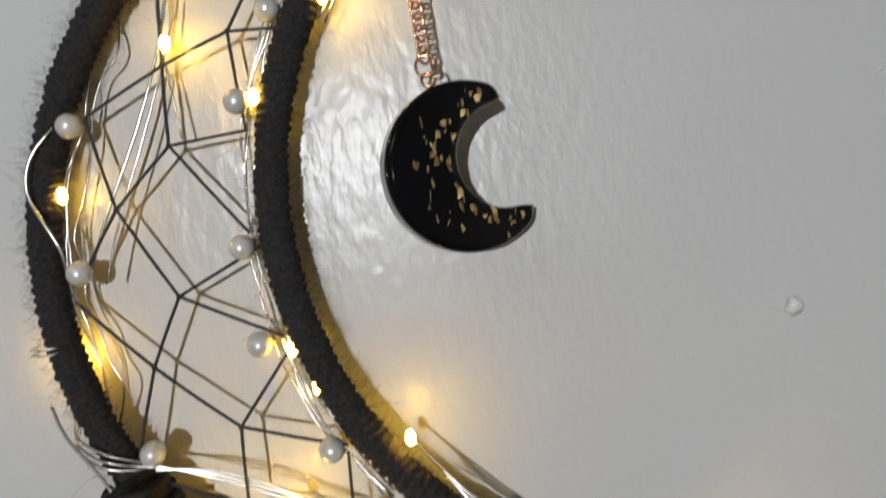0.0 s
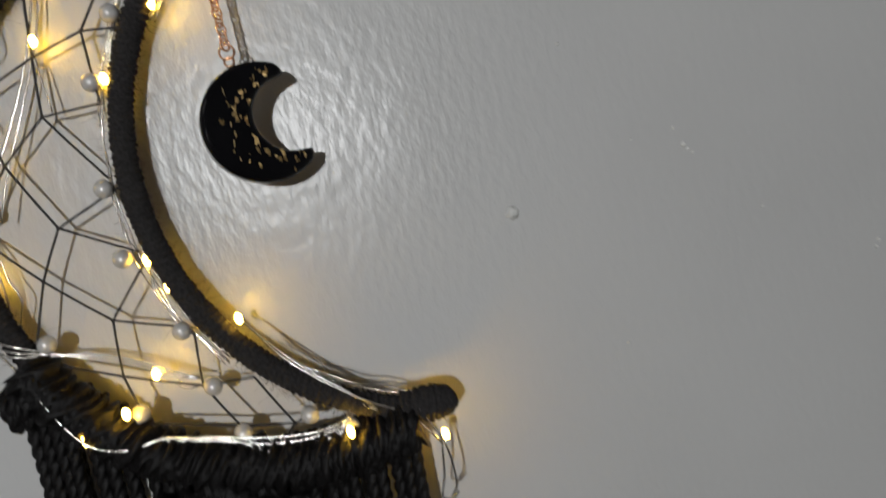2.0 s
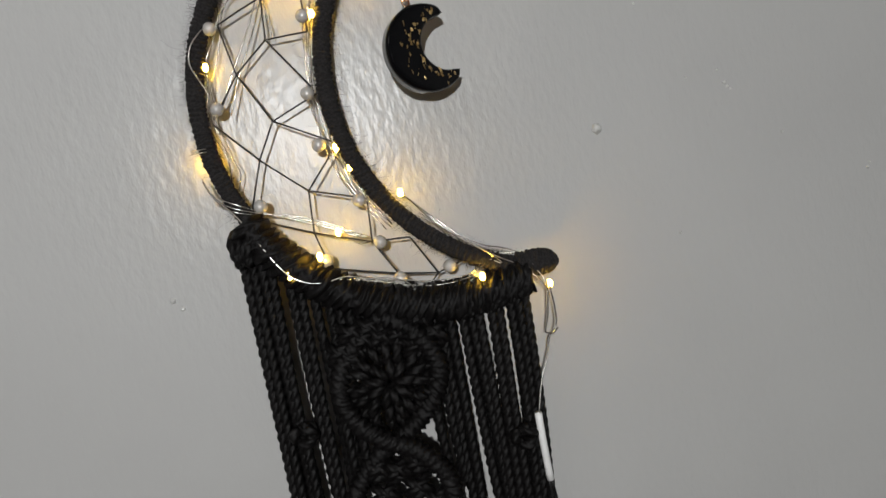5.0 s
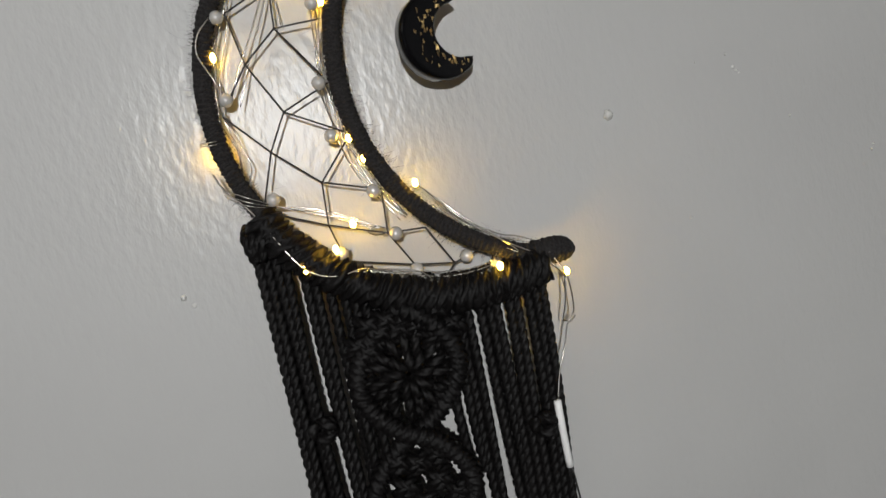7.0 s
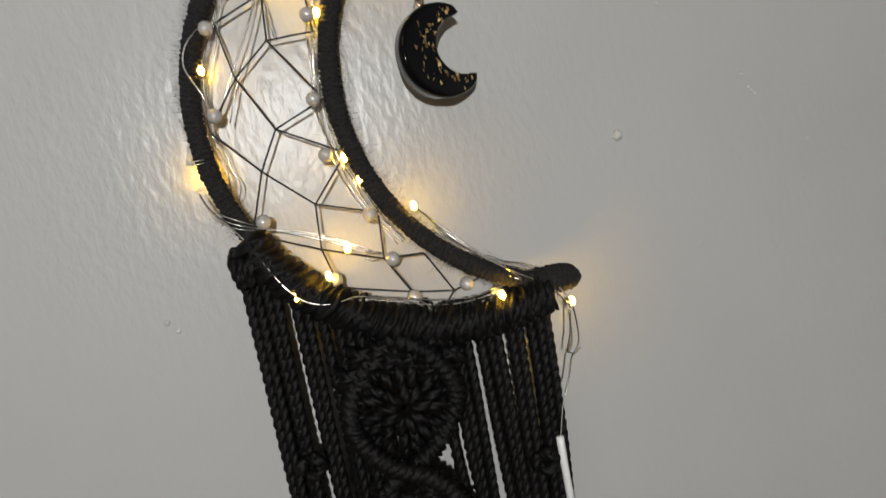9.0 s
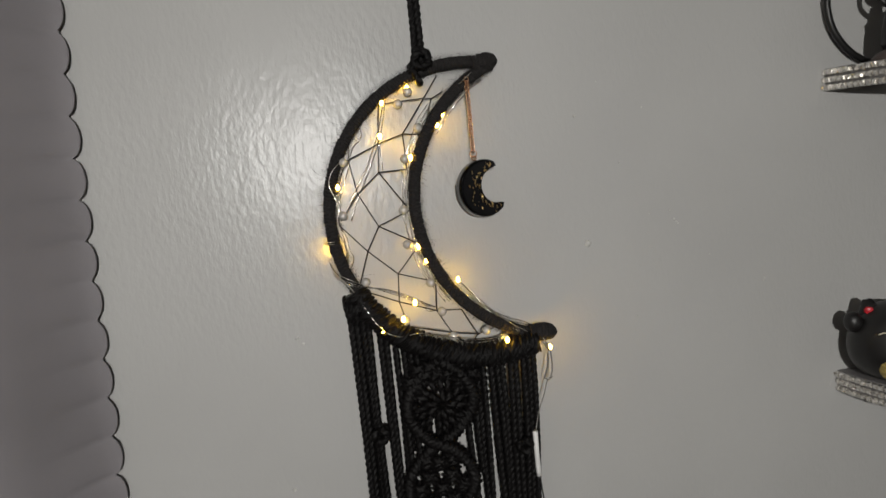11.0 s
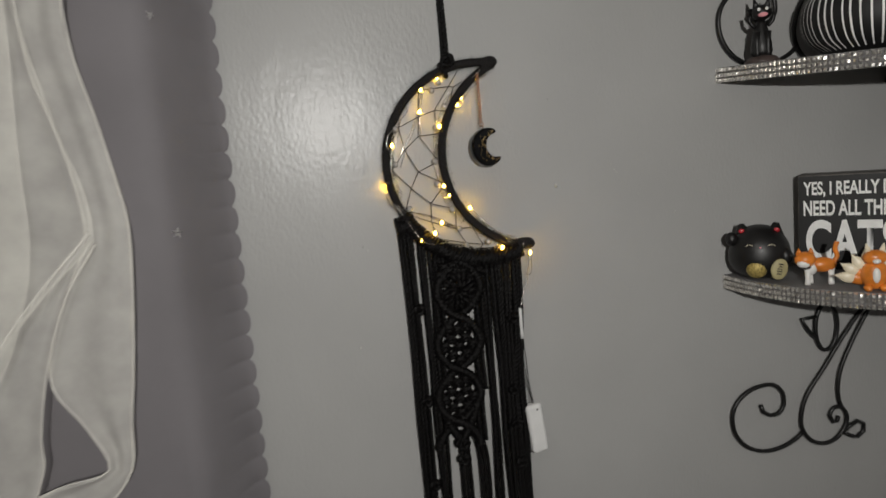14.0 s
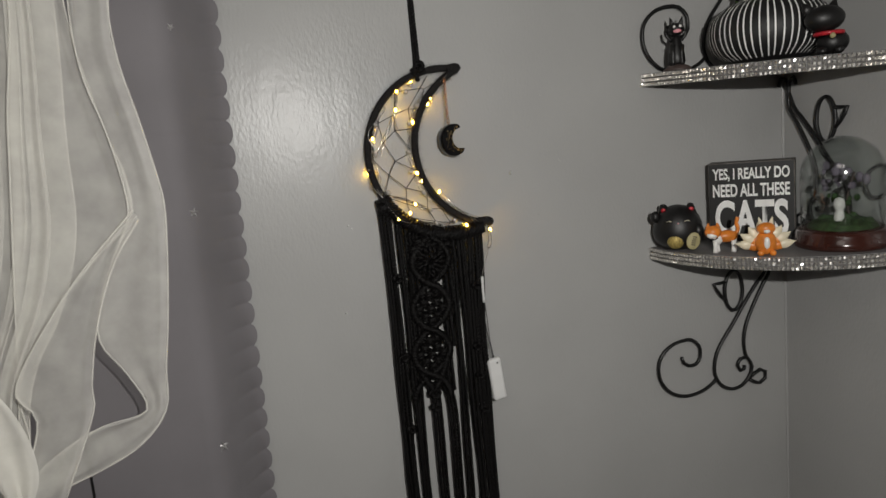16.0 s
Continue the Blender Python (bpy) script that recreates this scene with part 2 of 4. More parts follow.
def sweep(path, radius, sides=8, closed=False):
    """Verts and faces of a tube. radius(i, theta, s) or a number; s is the length so far."""
    path = np.asarray(path, float)
    n = len(path)
    if closed:
        tang = np.roll(path, -1, 0) - np.roll(path, 1, 0)
    else:
        tang = np.gradient(path, axis=0)
    tang /= np.maximum(np.linalg.norm(tang, axis=1), 1e-9)[:, None]
    up = np.array((0.0, -1.0, 0.0))
    if abs(tang[0] @ up) > 0.9:
        up = np.array((1.0, 0.0, 0.0))
    u = up - tang[0] * (up @ tang[0])
    u /= np.linalg.norm(u)
    verts, faces, s = [], [], 0.0
    for i in range(n):
        if i:
            s += float(np.linalg.norm(path[i] - path[i - 1]))
            u = u - tang[i] * (u @ tang[i])
            u /= max(np.linalg.norm(u), 1e-9)
        v = np.cross(tang[i], u)
        for k in range(sides):
            th = 2 * math.pi * k / sides
            r = radius(i, th, s) if callable(radius) else radius
            verts.append(path[i] + r * (math.cos(th) * u + math.sin(th) * v))
    rings = n if closed else n - 1
    for i in range(rings):
        a, b = i * sides, ((i + 1) % n) * sides
        for k in range(sides):
            k2 = (k + 1) % sides
            faces.append((a + k, a + k2, b + k2, b + k))
    if not closed:
        faces.append(tuple(range(sides - 1, -1, -1)))
        faces.append(tuple(range((n - 1) * sides, n * sides)))
    return verts, faces


def tube(name, pts, r, mat, parent=None, step=0.004, sides=8, label="", closed=False):
    v, f = sweep(spline(pts, step) if not closed else pts, r, sides, closed)
    return mesh_part(name, v, f, mat, parent, label)


def rope(name, pts, r, mat, parent=None, pitch=0.0054, step=0.0016, label=""):
    """A three-ply twisted cord."""
    ph = random.random() * 6

    def prof(i, th, s):
        return r * (0.58 + 0.54 * abs(math.cos(1.5 * (th - ph) - math.pi * s / pitch)) ** 0.8 + 0.03 * math.sin(s * 900 + th * 5))
    v, f = sweep(spline(pts, min(step, 0.0009)), prof, 18 if r > 0.001 else 8)
    return mesh_part(name, v, f, mat, parent, label)


def wrapped(name, pts, r, mat, parent=None, pitch=0.0024, step=0.0004, sides=22, depth=0.19, slant=0.0, label=""):
    """A core wound round with yarn: ridges across it, uneven."""
    rnd = random.Random(len(pts) * 7 + int(r * 1e5))
    jit = [rnd.uniform(-0.055, 0.055) for _ in range(4000)]

    def prof(i, th, s):
        w = s / pitch + slant * math.sin(th) + 0.12 * math.sin(th * 2 + s * 70) + 0.6 * noise.noise((s * 140, math.cos(th), math.sin(th)))
        return r * (1 + depth * (abs(math.sin(math.pi * w)) - 0.6) + jit[int(w) % 4000] + 0.09 * noise.noise((s * 420, math.cos(th) * 2, math.sin(th) * 2)))
    v, f = sweep(spline(pts, step), prof, sides)
    return mesh_part(name, v, f, mat, parent, label)


def arc(cx, cz, r, a0, a1, n, y=-0.014):
    return [(cx + r * math.cos(radians(a0 + (a1 - a0) * i / n)), y, cz + r * math.sin(radians(a0 + (a1 - a0) * i / n))) for i in range(n + 1)]


def ball(name, at, r, mat, parent=None, scale=(1, 1, 1), seg=16, label="", turn=None):
    bm = bmesh.new()
    bmesh.ops.create_uvsphere(bm, u_segments=seg, v_segments=max(6, seg * 2 // 3), radius=r)
    m = Matrix.Diagonal((*scale, 1))
    if turn:
        m = turn @ m
    bm.transform(Matrix.Translation(at) @ m)
    return part(name, bm, mat, parent, label)


def lathe(name, profile, mat, parent=None, seg=40, label="", at=(0, 0, 0)):
    """A turned body: profile of (radius, height)."""
    v, f = [], []
    for r, z in profile:
        for k in range(seg):
            a = 2 * math.pi * k / seg
            v.append((at[0] + r * math.cos(a), at[1] + r * math.sin(a), at[2] + z))
    for i in range(len(profile) - 1):
        for k in range(seg):
            k2 = (k + 1) % seg
            f.append((i * seg + k, i * seg + k2, (i + 1) * seg + k2, (i + 1) * seg + k))
    f.append(tuple(range(seg - 1, -1, -1)))
    f.append(tuple(range((len(profile) - 1) * seg, len(profile) * seg)))
    return mesh_part(name, v, f, mat, parent, label)


def slab(name, x0, x1, y0, y1, z0, z1, mat, parent=None, bevel=0.0, label="", m=None):
    bm = bmesh.new()
    bmesh.ops.create_cube(bm, size=1)
    bm.transform(Matrix.Translation(((x0 + x1) / 2, (y0 + y1) / 2, (z0 + z1) / 2)) @ Matrix.Diagonal((x1 - x0, y1 - y0, z1 - z0, 1)))
    if bevel:
        bmesh.ops.bevel(bm, geom=bm.edges[:], offset=bevel, segments=3, affect="EDGES", profile=0.5)
    if m:
        bm.transform(m)
    return part(name, bm, mat, parent, label, smooth=False)


# ---- the room ----
XR = 0.6523
tagged(slab("wall_north", -1.75, XR + 0.1, 0, 0.1, 0, 2.4, M_WALL), "grey glossy painted wall with pebbled roller texture", "wall", kind="structure")
tagged(slab("wall_east", XR, XR + 0.1, -2.4, -0.0005, 0, 2.4, M_WALL), "grey painted wall meeting the back wall at a corner", "wall", kind="structure")
tagged(slab("wall_south", -1.75, XR + 0.1, -2.5, -2.4, 0, 2.4, M_WALL), "plain grey wall closing the room", "wall", kind="structure")
tagged(slab("wall_west", -1.75, -1.65, -2.4, -0.0005, 0, 2.4, M_WALL), "plain grey wall closing the room", "wall", kind="structure")
tagged(slab("floor", -1.75, XR + 0.1, -2.5, 0.1, -0.1, 0, M_FLOOR), "plain brown floor below the view", "floor", kind="structure")
tagged(slab("ceiling", -1.75, XR + 0.1, -2.5, 0.1, 2.4, 2.5, M_CEIL), "plain white ceiling above the view", "ceiling", kind="structure")
tube("corner_bead", [(XR - 0.001, -0.001, 0.02), (XR - 0.001, -0.001, 1.2), (XR - 0.001, -0.001, 2.39)], 0.0022, M_WALL, step=0.05, sides=8)
tagged(bpy.data.objects["corner_bead"], "thin caulked bead along the wall corner", "trim", kind="structure")


def paint_blob(x, z, r, label):
    bm = bmesh.new()
    bmesh.ops.create_icosphere(bm, subdivisions=3, radius=1)
    for v in bm.verts:
        k = 1 + 0.35 * noise.noise(v.co * 1.7 + Vector((x * 90, z * 70, 0)))
        v.co = Vector((v.co.x * r * k, v.co.y * r * 0.8 * k, v.co.z * r * k))
    bm.transform(Matrix.Translation((x, 0, z)))
    return tagged(part("wall_blemish", bm, M_SCAR), label, "wall mark", group="marks on the wall")


paint_blob(0.1893, 1.4625, 0.0027, "small glossy plugged nail hole in the grey wall")
for bx, bz, br in ((0.2640, 1.4735, 0.0011), (0.2655, 1.4712, 0.0009), (0.2672, 1.4695, 0.0007), (0.2610, 1.4808, 0.0008), (0.2930, 1.4410, 0.0009), (0.2260, 1.3980, 0.0009), (0.3400, 1.4120, 0.0010),
                   (0.3412, 1.4148, 0.0009), (0.2210, 1.5230, 0.0008), (0.1870, 1.5630, 0.0011), (0.2430, 1.4800, 0.0006), (-0.045, 1.419, 0.0016), (-0.041, 1.414, 0.0013), (-0.062, 1.302, 0.0018),
                   (0.243, 1.565, 0.0009), (0.207, 1.588, 0.0008)):
    paint_blob(bx, bz, br, "tiny paint nib on the grey wall")


# ---- dream catcher ----
YC = -0.0145
catcher = thing("dream_catcher", (0.07, YC, 1.61), "black crescent moon macrame dream catcher with a pearl-beaded web", "dream catcher")
catcher.location = (0, 0, 0)
C1 = (0.0985, 1.5025, 0.1079)
C2 = (0.1623, 1.5061, 0.1085)
CB = (0.0985, 1.5025, 0.1105)
outer = arc(*C1, 78, 294, 60, YC)
inner = arc(*C2, 111.5, 259.5, 44, YC)
wrapped("outer_hoop", outer, 0.0044, M_YARN, catcher, label="charcoal yarn wound round the outer hoop")
wrapped("inner_hoop", inner, 0.0044, M_YARN, catcher, label="charcoal yarn wound round the inner hoop")
for hx, hz, tx, tz in ((0.1085, 1.6075, 0.1215, 1.6095), (0.1290, 1.4030, 0.1440, 1.4020)):
    tip = wrapped("hoop_tip", [(hx, YC, hz), ((hx + tx) / 2, YC - 0.0005, (hz + tz) / 2 + 0.0003), (tx, YC, tz)], 0.0062, M_YARN, catcher, pitch=0.0024, depth=0.2, label="yarn-bound joint of the two hoops")
    bm = bmesh.new()
    bmesh.ops.create_icosphere(bm, subdivisions=4, radius=0.0060)
    for v in bm.verts:
        v.co *= 1 + 0.10 * noise.noise(v.co * 420) + 0.06 * noise.noise(v.co * 1300)
    bm.transform(Matrix.Translation((tx, YC, tz)))
    part("yarn_end", bm, M_YARN, tip)
wrapped("wrapped_bar", arc(*CB, 208, 288, 40, YC - 0.002), 0.0086, M_CORD, catcher, pitch=0.0047, step=0.0006, sides=26, depth=0.46, slant=1.0,
        label="black cords knotted side by side over the hoop")

# web: nodes in the plane of the hoops
YW = -0.0153
N = {"a": (0.081, 1.602), "b": (0.0695, 1.5865), "b2": (0.0750, 1.5855), "c": (0.084, 1.590), "d": (0.0360, 1.5850), "e": (0.0508, 1.5619), "f": (0.066, 1.560),
     "g": (0.0321, 1.5565), "h": (0.009, 1.5470), "w5": (0.0300, 1.5357), "i": (0.0510, 1.5360), "w4": (0.0128, 1.5218), "j": (-0.003, 1.500),
     "w1": (0.0252, 1.4964), "k": (0.0500, 1.5060), "l": (0.0510, 1.4815), "w3": (0.0150, 1.4790), "m": (0.005, 1.452), "w2": (0.0352, 1.4598),
     "n": (0.0520, 1.4780), "o": (0.0625, 1.4505), "w6": (0.0335, 1.4390), "p": (0.0605, 1.4290), "q": (0.0622, 1.4490), "r": (0.0791, 1.4276), "s": (0.038, 1.420),
     "t": (0.0700, 1.4110), "u": (0.0894, 1.4073), "v": (0.080, 1.398), "x": (0.107, 1.412), "j2": (0.001, 1.5065), "z": (0.0470, 1.5095)}
WEB = ("a b", "b e", "d b", "b b2", "b2 c", "b2 f", "e f", "e g", "d g", "g h", "g w5", "e i", "w5 i", "w5 w4", "h w4", "w4 j2", "w5 z", "w4 w1", "w1 k", "w1 l", "w1 w3", "j w3",
       "w3 m", "w3 w2", "w2 n", "w2 o", "w2 w6", "m w6", "w6 p", "w6 s", "p q", "p r", "p t", "r u", "t u", "t s", "u x", "u v")
for pair in WEB:
    (x1, z1), (x2, z2) = (N[k] for k in pair.split())
    rope("web_string", [(x1, YW, z1), ((x1 + x2) / 2, YW - 0.0004, (z1 + z2) / 2), (x2, YW, z2)], 0.00046, M_WEB, catcher, pitch=0.0022, step=0.0008)
for nk in ("b", "e", "g", "w5", "w4", "w1", "w3", "w2", "w6", "p", "t", "u"):
    ball("web_knot", (N[nk][0], YW - 0.0002, N[nk][1]), 0.00075, M_WEB, catcher, seg=8)
for bx, bz in ((0.0580, 1.5920), (0.0499, 1.5839), (0.0624, 1.5652), (0.0501, 1.5435), (0.0050, 1.5455), (0.0003, 1.5071), (0.0446, 1.5063), (0.0446, 1.4806), (0.0583, 1.4505),
               (0.0108, 1.4568), (0.0642, 1.4281), (0.0365, 1.4244), (0.0704, 1.4086), (0.0956, 1.4095), (0.1093, 1.4014)):
    ball("pearl_bead", (bx, YW - 0.0012, bz), 0.0034, M_PEARL, catcher, seg=20, label="white pearl bead threaded on the web")

# hanging cord and its knot
for dx in (-0.0026, 0.0024):
    rope("hanging_cord", [(0.0695 + dx, -0.014, 1.612), (0.0705 + dx * 0.8, -0.011, 1.64), (0.0708 + dx * 0.6, -0.009, 1.72), (0.071 + dx * 0.5, -0.007, 1.80),
                          (0.071 + dx * 0.2, -0.005, 1.95)], 0.0026, M_CORD, catcher, label="black cord going up the wall")
rope("cord_knot", [(0.062, YC - 0.006, 1.604), (0.066, YC - 0.008, 1.616), (0.073, YC - 0.007, 1.618), (0.0755, YC - 0.007, 1.611), (0.069, YC - 0.009, 1.608), (0.064, YC - 0.008, 1.612)],
     0.0027, M_CORD, catcher)
rope("cord_knot", [(0.063, YC + 0.006, 1.612), (0.0635, YC - 0.006, 1.607), (0.067, YC - 0.007, 1.598), (0.0685, YC + 0.005, 1.599)], 0.0025, M_CORD, catcher)
rope("cord_knot", [(0.066, YC - 0.005, 1.622), (0.074, YC - 0.006, 1.619), (0.0765, YC - 0.004, 1.614)], 0.0026, M_CORD, catcher)

# macrame: cords to either side of a panel of knots
ZB = 0.90


def bar_z(x):
    return CB[1] - math.sqrt(max(1e-6, CB[2] ** 2 - (x - CB[0]) ** 2))


rnd = random.Random(5)


def side_cord(x, lean, layer):
    z0 = bar_z(x) - 0.004 if x > 0.002 else 1.434
    y = -0.014 + 0.006 * layer
    pts, z, wob = [], z0, rnd.uniform(-0.001, 0.001)
    for i in range(8):
        t = i / 7
        pull = 0.0078 * min(1.0, (z0 + (ZB - z0) * t - z0) / -0.13) * (x > 0.1) * min(1.0, (x - 0.1) / 0.024)
        pts.append((x - pull + lean * t + rnd.uniform(-0.0013, 0.0013) * (i > 0) + wob * 2.2 * t, y + rnd.uniform(-0.001, 0.001), z0 + (ZB - z0) * t))
    rope("cord", pts, 0.0024, M_CORD, catcher, step=0.0018)
    if layer == 0:
        rope("cord_loop", [(x - 0.0018, y + 0.004, z0 + 0.012), (x - 0.0016, y - 0.0085, z0 + 0.007), (x, y - 0.0065, z0 - 0.003), (x + 0.0016, y - 0.0085, z0 + 0.007), (x + 0.0018, y + 0.004, z0 + 0.012)],
             0.0024, M_CORD, catcher, step=0.0018)


for x, lean in ((-0.0038, -0.006), (0.0004, -0.0065), (0.0046, -0.0062), (0.0088, -0.0075), (0.0162, -0.0035), (0.0205, -0.0045), (0.0266, -0.007)):
    side_cord(x, lean, 0)
for x, lean in ((0.0862, -0.011), (0.0904, -0.012), (0.0968, 0.0), (0.1008, -0.0005), (0.1050, -0.001), (0.1120, -0.0005), (0.1160, 0.0008), (0.1222, -0.001), (0.1264, -0.002), (0.1302, -0.003)):
    side_cord(x, lean, 0)
for x in (-0.0015, 0.0028, 0.0068, 0.0988, 0.1240, 0.1285):
    side_cord(x, -0.004, 1)



def tied_knot(x, z, r=0.0052):
    for k in range(3):
        a = k * 2.1
        rope("tied_knot", [(x + r * math.cos(a + b), -0.019 - 0.002 * math.sin(b * 2), z + 0.9 * r * math.sin(a + b) * (0.6 + 0.2 * k)) for b in (0, 0.9, 1.8, 2.7, 3.6)], 0.0024, M_CORD, catcher,
             step=0.002)


for kx, kz in ((0.008, 1.343), (0.115, 1.318), (0.006, 1.234), (0.109, 1.232), (0.004, 1.13), (0.110, 1.14), (0.1085, 1.19)):
    tied_knot(kx, kz)

PX, PW, P0, PP, PL = 0.0574, 0.0250, 1.3925, 0.0630, 0.0054
for sgn in (-1, 1):
    pts = []
    for i in range(57):
        t = i / 16
        w = PW * abs(math.sin(math.pi * t)) ** 0.75 * (1 if int(t) % 2 == 0 else -1) * sgn
        pts.append((PX - PL * t + w, -0.020 - 0.0022 * sgn * math.cos(math.pi * t), P0 - PP * t))
    wrapped("diagonal_hitch", pts, 0.0043, M_CORD, catcher, pitch=0.0037, step=0.0006, sides=16, depth=0.55, slant=1.0)


def square_knot(x, z, s=1.0):
    """Two crossing loops over a pair of core cords."""
    for sg in (-1, 1):
        rope("knot_loop", [(x - 0.0058 * s * sg, -0.015, z + 0.0042 * s), (x - 0.002 * s * sg, -0.0205, z + 0.0030 * s), (x + 0.0035 * s * sg, -0.0205, z - 0.0004 * s), (x + 0.0060 * s * sg, -0.0150, z - 0.0042 * s)],
             0.0024, M_CORD, catcher, step=0.0018)
    rope("knot_loop", [(x - 0.0035 * s, -0.0165, z - 0.0052 * s), (x, -0.0185, z - 0.0035 * s), (x + 0.0035 * s, -0.0165, z - 0.0052 * s)], 0.0023, M_CORD, catcher, step=0.0018)


for e in range(3):
    zc = P0 - PP * (e + 0.5)
    xo = PX - PL * (e + 0.5)
    for kx, kz in () if e == 0 else ((0, 0.016), (-0.0085, 0.0055), (0.0085, 0.0055), (0, -0.004), (-0.0085, -0.0135), (0.0085, -0.0135), (0, -0.021), (-0.0165, -0.003), (0.0165, -0.003), (-0.010, 0.0185), (0.010, 0.0185)):
        square_knot(xo + kx, zc + kz)
    if e == 0:
        for ring_r0, ring_r1, count, yy in ((0.0030, 0.0105, 9, -0.0225), (0.0100, 0.0180, 15, -0.0200), (0.0165, 0.0225, 19, -0.0178)):
            for k in range(count):
                a = 2 * math.pi * (k + 0.5 * (count > 10)) / count + rnd.uniform(-0.08, 0.08)
                b = a + 1.7 / count
                rope("petal_loop", [(xo + q * math.cos(c), y, zc - 0.001 + q * math.sin(c)) for q, c, y in
                                    ((ring_r0, a, yy + 0.004), (ring_r0 + 0.0025, a, yy - 0.0012), (ring_r1, (a + b) / 2, yy - 0.0006), (ring_r1 + 0.0012, (a + b) / 2 + 0.1, yy + 0.004))], 0.0022, M_CORD, catcher)
        for kx, kz in ((0, 0.0205), (-0.0085, 0.0205), (0.0085, 0.0205), (-0.0045, 0.0265), (0.0045, 0.0265), (-0.0165, 0.0130), (0.0165, 0.0130)):
            square_knot(xo + kx, zc + kz)
        for cx, cl in ((0.0325, 0.030), (0.0370, 0.024), (0.0415, 0.018), (0.0460, 0.014), (0.0500, 0.012), (0.0690, 0.016), (0.0740, 0.024)):
            rope("cord", [(cx + 0.001, -0.0125, 1.4055), (cx, -0.0105, 1.3960), (cx + 0.0008, -0.0110, 1.4055 - cl)], 0.0024, M_CORD, catcher)
    for sg in (-1, 1):
        for off in (0.0262, 0.0195):
            x = xo + sg * off
            zt = zc - PP * 0.5
            hgt = 0.012 + (off - 0.019) * 1.4
            rope("cord", [(x + 0.001 * sg, -0.014, zt + hgt + 0.008), (x, -0.0165, zt + 0.002), (x + 0.001 * sg, -0.014, zt - hgt - 0.008)], 0.0024, M_CORD, catcher, step=0.0018)
for x in (0.0470, 0.0520, 0.0565, 0.0690, 0.0735, 0.0780):
    rope("fringe_cord", [(PX - 0.0155 + (x - 0.05) * 0.5, -0.015, 1.190), (x - 0.008, -0.014, 1.155), (x - 0.010, -0.014, 1.03), (x - 0.011 + rnd.uniform(-0.002, 0.002), -0.013, ZB)], 0.0021, M_CORD, catcher,
         step=0.0018)
for sg in (-1, 1):
    square_knot(PX + sg * 0.0165, 1.3865)
    square_knot(PX + sg * 0.0235, 1.3780)
    rope("cord", [(PX + sg * 0.0245, -0.013, 1.388), (PX + sg * 0.0262, -0.0145, 1.37), (PX + sg * 0.0275, -0.0145, 1.345), (PX + sg * 0.0270, -0.014, 1.325)], 0.0024, M_CORD, catcher, step=0.0018)
tied_knot(0.0415, 1.176, 0.0075)
tied_knot(0.0415, 1.156, 0.0060)
for sg in (-1, 1):
    wrapped("diagonal_hitch", [(0.0425 + sg * 0.0215, -0.019, 1.222), (0.0420 + sg * 0.012, -0.020, 1.200), (0.0415 + sg * 0.003, -0.021, 1.184)], 0.0042, M_CORD, catcher, pitch=0.0037, step=0.0006, sides=16,
            depth=0.55, slant=1.0)

# loose fibres on the yarn
fv, ff = [], []
for cx, cz, rr, a0, a1, count in ((*C1, 80, 212, 2600), (*C2, 112, 258, 2300)):
    for _ in range(count):
        a = radians(rnd.uniform(a0, a1))
        side = rnd.choice((-1, 1))
        p0 = np.array((cx + (rr + side * 0.0047) * math.cos(a), YC + rnd.uniform(-0.003, 0.002), cz + (rr + side * 0.0047) * math.sin(a)))
        d = np.array((side * math.cos(a) + rnd.uniform(-1.2, 1.2), rnd.uniform(-0.7, 0.3), side * math.sin(a) + rnd.uniform(-1.2, 1.2)))
        ln = rnd.uniform(0.0008, 0.0024) if rnd.random() < 0.96 else rnd.uniform(0.002, 0.0060)
        bend = np.array((rnd.uniform(-1, 1), rnd.uniform(-1, 1), rnd.uniform(-1, 1))) * ln * 0.35
        v, f = sweep([p0, p0 + d * ln * 0.5 + bend, p0 + d * ln], 0.000035, 3)
        o = len(fv)
        fv += v
        ff += [tuple(k + o for k in q) for q in f]
tagged(mesh_part("yarn_fuzz", fv, ff, M_YARN, catcher), "loose charcoal wool fibres", kind="stuff")



def hang_lean(ob):
    """The hoop leans: its foot stands further off the wall than its head."""
    for o in ob.children_recursive:
        for v in o.data.vertices:
            x, z = v.co.x, max(1.36, min(1.62, v.co.z))
            v.co.y += 0.0058 + 0.0635 * (z - 1.535) - 0.039 * (min(x, 0.16) - 0.03)


# ---- crescent pendant ----
pendant = thing("moon_pendant", (0, 0, 0), "glossy black crescent pendant with gold flakes on a chain", "pendant")


PC = (0.1058, 1.5160)
RO, RI, OFF, LEAN = 0.0212, 0.0131, 0.0101, 8.0


def crescent_edge(a):
    """Outer and inner distance from the centre, a degrees from the opening."""
    t = radians(a)
    return RO, OFF * math.cos(t) + math.sqrt(RI ** 2 - (OFF * math.sin(t)) ** 2)


